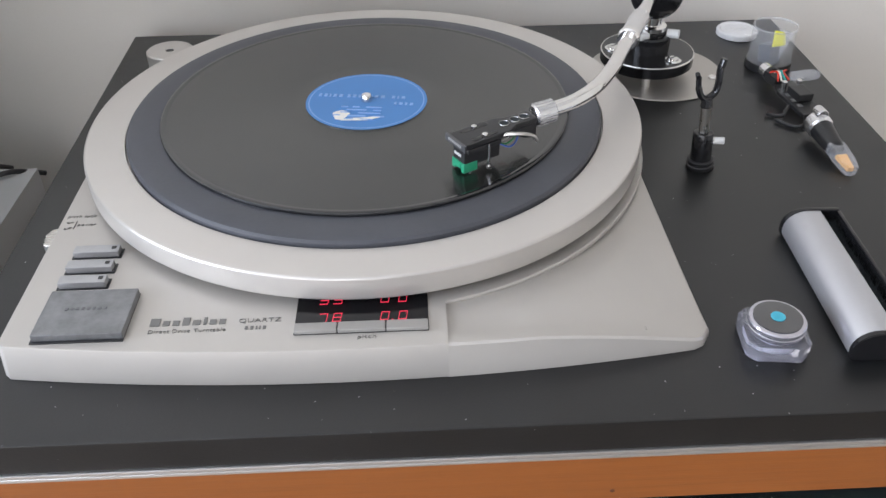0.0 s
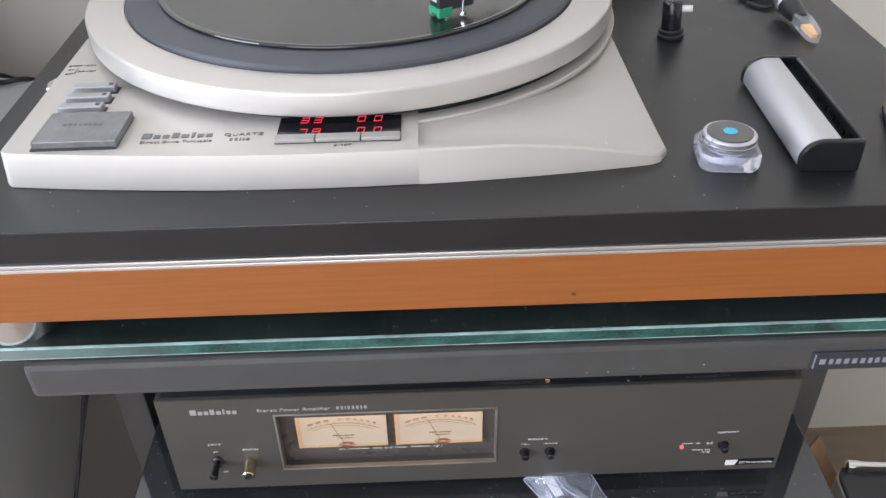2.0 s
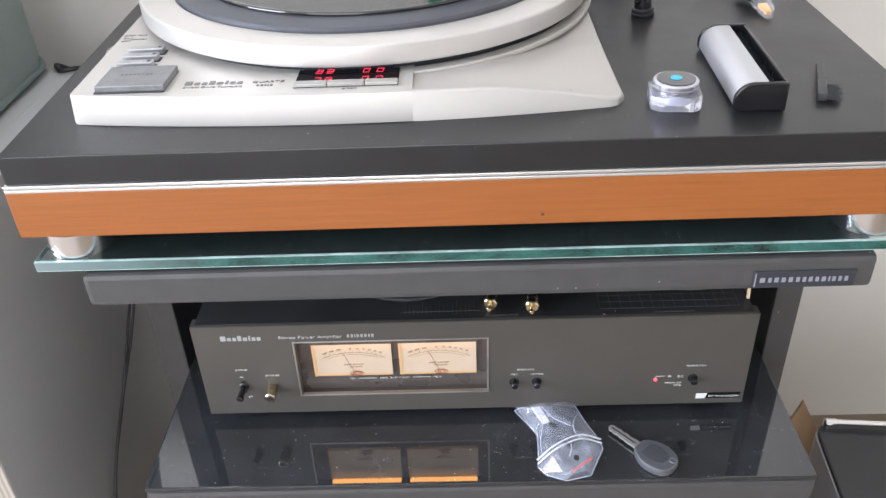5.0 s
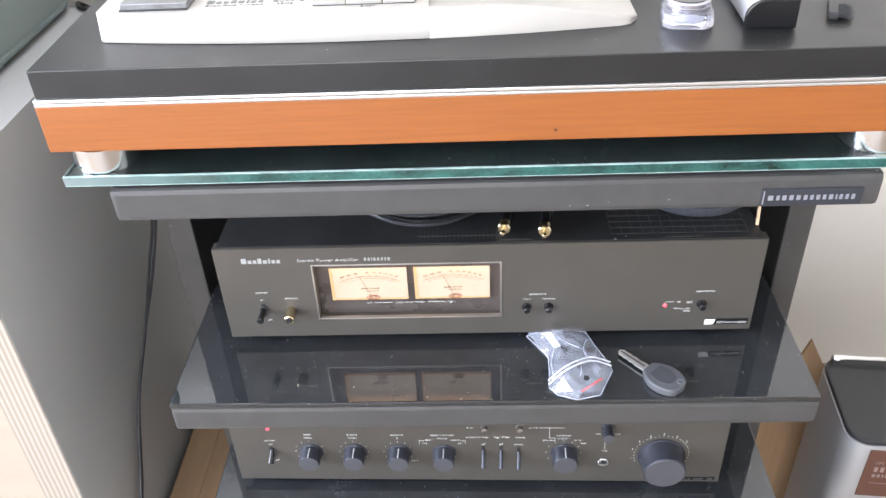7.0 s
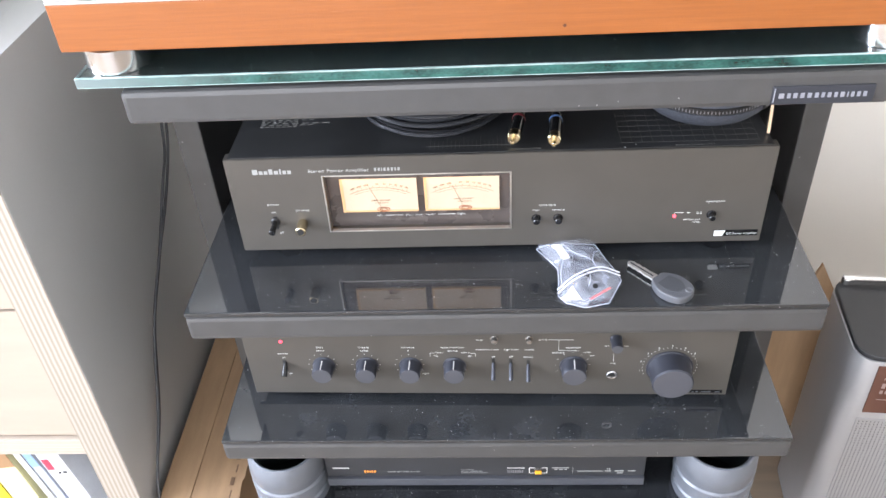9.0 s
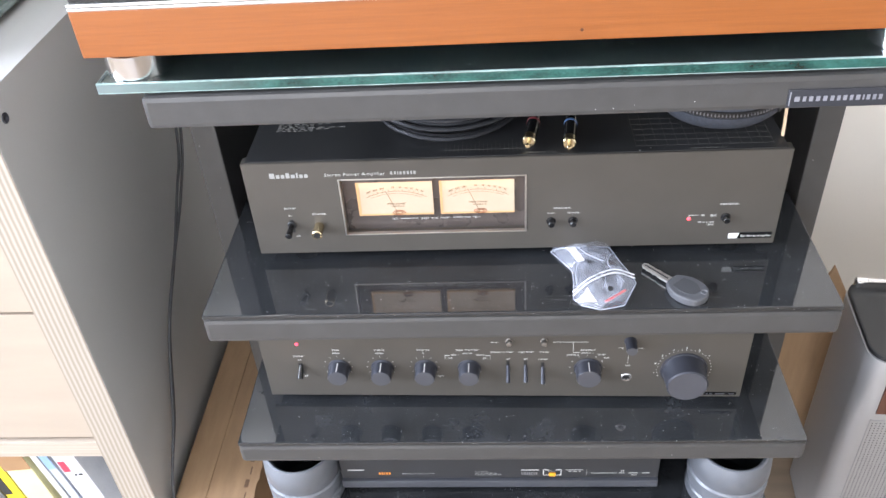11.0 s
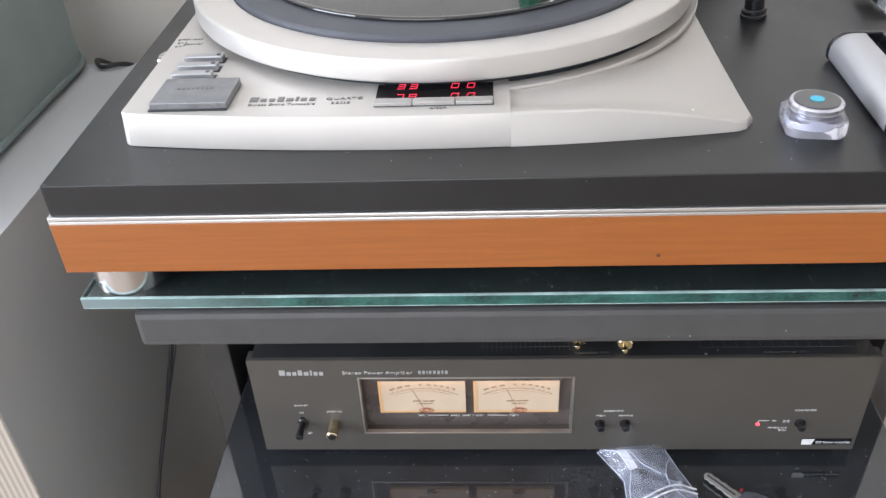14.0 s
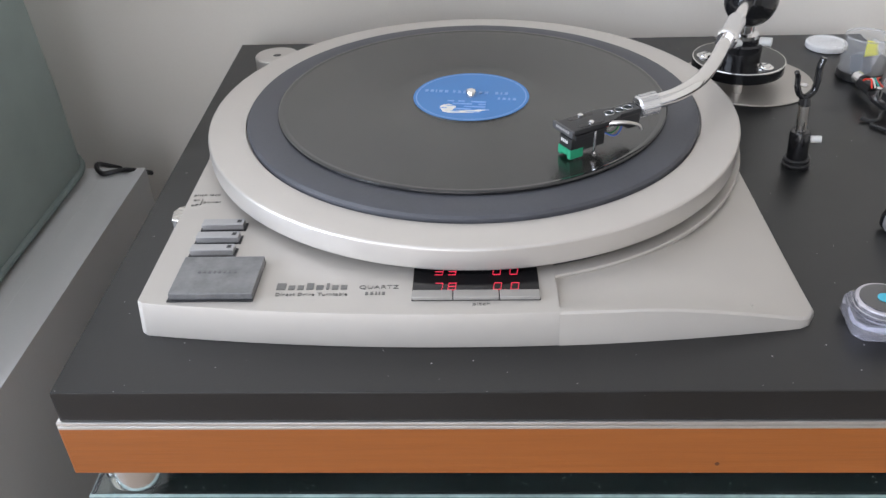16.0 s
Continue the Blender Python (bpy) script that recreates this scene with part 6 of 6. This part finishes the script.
    part("paper_corner", moved(bm_prism([(-0.008, -0.006), (0.007, -0.009), (0.004, 0.006)], 0, 0.0008), pose(0.0545, -0.0650, z + 0.0075, 12, 0, 15)), material("cream_paper", (0.72, 0.64, 0.56), 0.6), b)
    return b


settled(zip_bag())


# ---- beside the rack ----
def cabinet():
    xr, yf, yb, zt = -0.399, -0.028, 0.362, 0.8180
    xl = -1.25
    c = thing("plywood_cabinet", (-0.82, 0.16, FLOOR), "grey laminate cabinet with plywood edges and pale drawers", "cabinet")
    s = part("side_panel", bm_box(xr - 0.0365, xr, yf + 0.0006, yb, FLOOR, zt, 0.0002), GREYPANEL, c, "dark grey laminate side panel")
    part("edge_strip", bm_box(xr - 0.0365, xr - 0.0005, yf - 0.0002, yf + 0.0005, FLOOR, zt - 0.0005), PLY, s, "striped plywood edge")
    part("side_panel", bm_box(xl, xl + 0.0365, yf, yb, FLOOR, zt, 0.0006), GREYPANEL, c)
    part("top_panel", bm_box(xl + 0.0366, xr - 0.0365, yf, yb, zt - 0.030, zt, 0.0002), GREYPANEL, c)
    part("back_panel", bm_box(xl + 0.0366, xr - 0.0366, yb - 0.012, yb - 0.001, FLOOR, zt - 0.031), GREYPANEL, c)
    sh = part("middle_board", bm_box(xl + 0.0366, xr - 0.0366, yf + 0.003, yb - 0.013, 0.4015, 0.4235), PALEWOOD, c)
    lay = material("ply_layers", (0.40, 0.345, 0.28), 0.6, stretch=(0.2, 1, 30), scale=30, var=0.25)
    part("board_edge", bm_box(xl + 0.0366, xr - 0.0366, yf, yf + 0.0028, 0.4015, 0.4235), lay, sh)
    part("bottom_board", bm_box(xl + 0.0366, xr - 0.0366, yf + 0.003, yb - 0.013, FLOOR + 0.001, FLOOR + 0.021), PALEWOOD, c)
    for z0, z1 in ((0.4275, 0.6005), (0.6035, 0.7850)):
        d = part("drawer_front", bm_box(xl + 0.038, xr - 0.0378, yf + 0.004, yf + 0.022, z0, z1, 0.0010), PALEWOOD, c, "pale birch drawer front")
    part("bolt", moved(joined(bm_lathe([(0.0045, 0), (0.0045, 0.0010), (0.0038, 0.0013), (0.0026, 0.0006), (0, 0.0005)], 24)), pose(xr, -0.006, 0.7930, 0, 90, 0)), KNOBCAP, s, "recessed grey bolt head")


cabinet()


def books():
    z = FLOOR + 0.0212
    rows = [(-0.4630, 0.026, 0.192, 9, (0.56, 0.56, 0.58), "white cardboard box with a red mark, leaning", "box"), (-0.4930, 0.010, 0.196, 9, (0.46, 0.50, 0.58), "thin white and blue booklet, leaning", "book"),
            (-0.5060, 0.008, 0.190, 9, (0.52, 0.52, 0.51), "thin white booklet, leaning", "book"), (-0.5280, 0.034, 0.182, 7, (0.66, 0.63, 0.36), "thick book with a worn olive and brown cover", "book"),
            (-0.5590, 0.024, 0.188, 7, (0.80, 0.62, 0.03), "yellow paperback book with a dark cover", "book"), (-0.5860, 0.026, 0.196, 7, (0.12, 0.12, 0.125), "black paperback book with grey print", "book"), (-0.6150, 0.028, 0.190, 7, (0.42, 0.43, 0.45), "grey folder with dark pages", "book")]
    for i, (x, w, h, lean, col, lab, cat) in enumerate(rows):
        b = thing("book" if cat == "book" else "cardboard_box", (x, 0.08, z), lab, cat, "books in the cabinet")
        m = pose(x - w / 2, 0, z + 0.0003 + w * abs(math.sin(radians(lean))) * 0.5, 0, -lean, 0)
        cover = material("book_cover", col, 0.45, var=0.12)
        u = w / 2
        part("cover", moved(joined(bm_box(-u, -u + 0.0015, 0.0, 0.16, 0, h, 0.0004), bm_box(u - 0.0015, u, 0.0, 0.16, 0, h, 0.0004), bm_box(-u, u, -0.002, 0.0, 0, h, 0.0006)), m), cover, b)
        part("pages", moved(bm_box(-u + 0.0016, u - 0.0016, 0.0002, 0.156, 0.002, h - 0.004), m), material("paper_pages", (0.66, 0.62, 0.54), 0.8, stretch=(30, 1, 1)), b)
        if i == 0:
            part("red_mark", moved(bm_box(-0.011, -0.003, -0.0024, -0.0020, h - 0.052, h - 0.034), m), material("red_print", (0.75, 0.05, 0.09), 0.5), b)
            part("print_bars", moved(word_bars(-0.002, h - 0.060, 0.003, (0.004, 0.006), 0.001), m @ on_front(-0.0023)), DARKPRINT, b)
        if i == 3:
            part("brown_top", moved(bm_box(-u + 0.0002, u - 0.0002, -0.0026, -0.0020, h - 0.040, h - 0.0005), m), material("brown_cover", (0.34, 0.20, 0.10), 0.6), b)
        if i == 1:
            part("blue_band", moved(bm_box(-u + 0.0002, u - 0.0002, -0.0026, -0.0020, h - 0.050, h - 0.004), m), material("blue_print", (0.25, 0.38, 0.62), 0.5), b)
        if i == 4:
            part("dark_band", moved(bm_box(-u + 0.0002, -u + 0.010, -0.0026, -0.0020, h - 0.09, h - 0.001), m), DARKPRINT, b)
        if i == 5:
            part("spine_bars", moved(word_bars(-0.008, h - 0.085, 0.012, (0.004, 0.008), 0.002), m @ on_front(-0.0023)), NAMEBAR, b)


books()


def soft_case():
    x1, z0 = -0.4525, 0.8182
    c = thing("fabric_case", (-0.62, 0.20, z0), "soft grey-green fabric case with piped edges", "case")
    # a box with well rounded corners, leaning in a little towards its top
    bm = bmesh.new()
    n = 40
    prof = []
    W, D, R = 0.170, 0.190, 0.055
    for k in range(4 * n):
        q = 2 * math.pi * k / (4 * n)
        cx = (W - R) * (1 if math.cos(q) > 0 else -1)
        cy = (D - R) * (1 if math.sin(q) > 0 else -1)
        prof.append((cx + R * math.cos(q), cy + R * math.sin(q)))
    mid = (x1 - W, 0.195)
    rings = []
    for h, s in ((0, 0.97), (0.004, 0.995), (0.02, 1.0), (0.08, 0.995), (0.16, 0.975), (0.24, 0.95), (0.29, 0.92), (0.315, 0.87), (0.325, 0.78)):
        rings.append([bm.verts.new((mid[0] + px * s, mid[1] + py * s, z0 + h + 0.002)) for px, py in prof])
    for a, b in zip(rings, rings[1:]):
        for k in range(len(a)):
            bm.faces.new((a[k - 1], a[k], b[k], b[k - 1]))
    bm.faces.new(rings[0][::-1])
    bm.faces.new(rings[-1])
    bmesh.ops.recalc_face_normals(bm, faces=bm.faces[:])
    part("body", bm, FABRIC, c)
    loop = [(mid[0] + px * 1.004, mid[1] + py * 1.004, z0 + 0.0085) for px, py in prof]
    part("piping", bm_tube(loop + loop[:1], 0.0032, 8), PIPING, c)
    loop = [(mid[0] + px * 0.957, mid[1] + py * 0.957, z0 + 0.232) for px, py in prof]
    part("seam", bm_tube(loop + loop[:1], 0.0014, 6), BLACK, c)
    solo("power_cable", bm_tube(smooth_line([(-0.44, 0.395, 0.80), (-0.447, 0.365, 0.8208), (-0.435, 0.345, 0.8215), (-0.415, 0.352, 0.8212), (-0.400, 0.375, 0.805)], 8), 0.0025, 8), BLACK, "black cord over the back of the cabinet", "cable")


soft_case()


def side_cables():
    for k, (dx, pts) in enumerate(((0, [(-0.3905, 0.300, 0.70), (-0.3905, 0.272, 0.600), (-0.3905, 0.232, 0.560), (-0.3905, 0.172, 0.505), (-0.3905, 0.110, 0.455), (-0.3905, 0.055, 0.372), (-0.3905, -0.005, 0.305), (-0.392, -0.012, 0.186)]),
                                   (1, [(-0.3885, 0.310, 0.70), (-0.3885, 0.283, 0.605), (-0.3885, 0.228, 0.548), (-0.3900, 0.164, 0.502), (-0.3900, 0.104, 0.452), (-0.3900, 0.049, 0.372), (-0.3895, -0.010, 0.300), (-0.389, -0.016, 0.186)]))):
        solo("hanging_cable", bm_tube(smooth_line(pts, 8), 0.0018, 8), material("grey_cable", (0.06, 0.06, 0.064), 0.45), "thin dark cable hanging down the cabinet side", "cable", group="hanging cables")


side_cables()


def cardboard():
    z1 = 0.300
    c = thing("cardboard_carton", (-0.345, 0.12, FLOOR), "flat brown cardboard carton with torn flap edges", "carton")
    x0, x1, y0, y1 = -0.3895, -0.3020, -0.085, 0.262
    part("body", bm_box(x0, x1 - 0.004, y0 + 0.003, y1, FLOOR + 0.0005, z1 - 0.0035, 0.001), CARD, c)
    part("flap", moved(bm_box(0, 0.0362, y0, y1, -0.0030, 0.0, 0.0004), pose(x0, 0, z1 - 0.0002, 0, -3, 0)), CARD, c)
    rng = random.Random(9)
    edge = []
    n = 60
    for i in range(n + 1):
        edge.append((0.0545 + 0.0022 * noise.noise(Vector((i * 0.7, 2.0, 0))) + rng.uniform(-0.0012, 0.0012), y0 + (y1 - y0) * i / n))
    poly = [(0.0, y1), (0.0, y0)] + edge
    part("torn_flap", moved(bm_prism(poly, -0.0030, 0.0), pose(x0 + 0.0365, 0, z1 + 0.0006, 0, 3, 0)), CARD, c, "flap with a torn ragged edge")
    ink = material("brown_ink", (0.14, 0.08, 0.045), 0.7)
    for k in range(7):
        y = y0 + 0.02 + 0.018 * k
        part("print_bar", moved(bm_box(0.040 + 0.003 * (k % 2), 0.0445, y, y + 0.011, 0.0001, 0.0004), pose(x0 + 0.0365, 0, z1 + 0.0006, 0, 3, 0)), ink, c)


cardboard()


def radio():
    r = thing("portable_radio", (0.460, 0.060, FLOOR), "silver portable radio with a black top and aerial", "radio", rz=-5)
    m = Matrix.Translation((0.3435, 0.0090, 0)) @ pose(0, 0, 0, 0, 0, -5)
    W, D, z0, z1 = 0.235, 0.120, FLOOR, 0.4880

    def outline(g, rad):
        pts = []
        for cx, cy, a in ((W - rad - g, rad + g, -90), (W - rad - g, D - rad - g, 0), (rad + g, D - rad - g, 90), (rad + g, rad + g, 180)):
            pts += [(cx + rad * math.cos(radians(a + k * 15)), cy + rad * math.sin(radians(a + k * 15))) for k in range(7)]
        return pts
    silver = material("silver_plastic", (0.43, 0.43, 0.44), 0.34, 0.55, var=0.03)
    body = part("body", moved(bm_prism(outline(0.0, 0.022), z0 + 0.004, z1, 0.002), m), silver, r, "silver plastic body")
    part("foot_pad", moved(bm_prism(outline(0.012, 0.015), z0, z0 + 0.0042), m), BLACK, r)
    top = part("top_cap", moved(bm_prism(outline(0.0012, 0.0208), z1, z1 + 0.0060, 0.002), m), material("black_top", (0.022, 0.023, 0.025), 0.4, bump=0.1, dust=0.05, dust_scale=120), r, "dusty black top panel")
    a = part("aerial", moved(joined(bm_rod((0.019, D - 0.010, z1 + 0.0130), (0.225, D - 0.010, z1 + 0.0130), 0.0032, 0.0026, n=20)), m), CHROME, r, "chrome telescopic aerial folded flat")
    part("aerial_pivot", moved(joined(bm_rod((0.013, D - 0.010, z1 + 0.006), (0.013, D - 0.010, z1 + 0.0145), 0.0052, n=24), bm_rod((0.009, D - 0.010, z1 + 0.0130), (0.021, D - 0.010, z1 + 0.0130), 0.0040, n=20)), m), CHROME, a)
    d = part("display", moved(bm_box(0.0205, 0.130, -0.0012, 0.0005, z1 - 0.070, z1 - 0.004, 0.0008), m), material("brown_display", (0.10, 0.045, 0.032), 0.2), r, "dark brown display panel")
    fr = m @ on_front(-0.0014)
    pink = glow("display_text", (1.0, 0.75, 0.70), 0.03, (0.2, 0.14, 0.13))
    part("display_lettering", moved(lettering("FM", 0.0290, z1 - 0.023, 0.0060, "LEFT"), fr), pink, d)
    part("display_bars", moved(joined(word_bars(0.0290, z1 - 0.034, 0.0080, (0.0045, 0.0045, 0.0045, 0.002, 0.0055), 0.0014), word_bars(0.0290, z1 - 0.0415, 0.0050, (0.004, 0.0035, 0.002, 0.0035, 0.0035, 0.003, 0.004), 0.0010)), fr), pink, d)
    part("display_rule", moved(bar(0.0285, 0.125, z1 - 0.0500, z1 - 0.0495), fr), pink, d)
    g = part("grille", moved(bm_box(0.018, 0.205, -0.0008, 0.0004, z0 + 0.03, z1 - 0.080), m), silver, r, "finely perforated grille")
    holes = bmesh.new()
    for i in range(46):
        for j in range(42):
            x, z = 0.021 + 0.0038 * i, z1 - 0.084 - 0.0038 * j
            v = [holes.verts.new(m @ Vector((x + 0.0009 * px, -0.0010, z + 0.0009 * pz))) for px, pz in ((-1, 0), (0, -1), (1, 0), (0, 1))]
            holes.faces.new(v)
    tagged(part("grille_holes", holes, BLACK, g), kind="stuff")
    part("clip", moved(bm_box(0.075, 0.082, -0.004, 0.0, z1 - 0.186, z1 - 0.172, 0.001), m), BLACK, r)


radio()
# a brown board leaning behind the radio, and leads on the floor
solo("brown_board", moved(bm_prism([(-0.085, 0.0), (0.16, 0.0), (0.16, 0.02), (0.060, 0.17), (0.0, 0.283), (-0.010, 0.250), (-0.085, 0.246)], 0, 0.004, 0.0004), pose(0.372, 0.190, FLOOR + 0.001, 90, 0, 0)), CARD, "brown board edge standing behind the radio", "board")
for dy, col, rad in ((0.0, (0.45, 0.035, 0.03), 0.0030), (0.009, (0.50, 0.04, 0.035), 0.0030), (-0.022, (0.02, 0.02, 0.02), 0.0022)):
    solo("red_lead" if col[0] > 0.1 else "black_lead", bm_tube(smooth_line([(0.20, 0.335 + dy, FLOOR + rad), (0.31, 0.285 + dy, FLOOR + rad), (0.36, 0.262 + dy, FLOOR + rad + 0.003), (0.42, 0.250 + dy * 1.5, FLOOR + rad), (0.50, 0.26 + dy, FLOOR + rad)], 8), rad, 10), material("lead_sheath", col, 0.4),
         "red cable lying on the floor" if col[0] > 0.1 else "black cable lying on the floor", "cable")
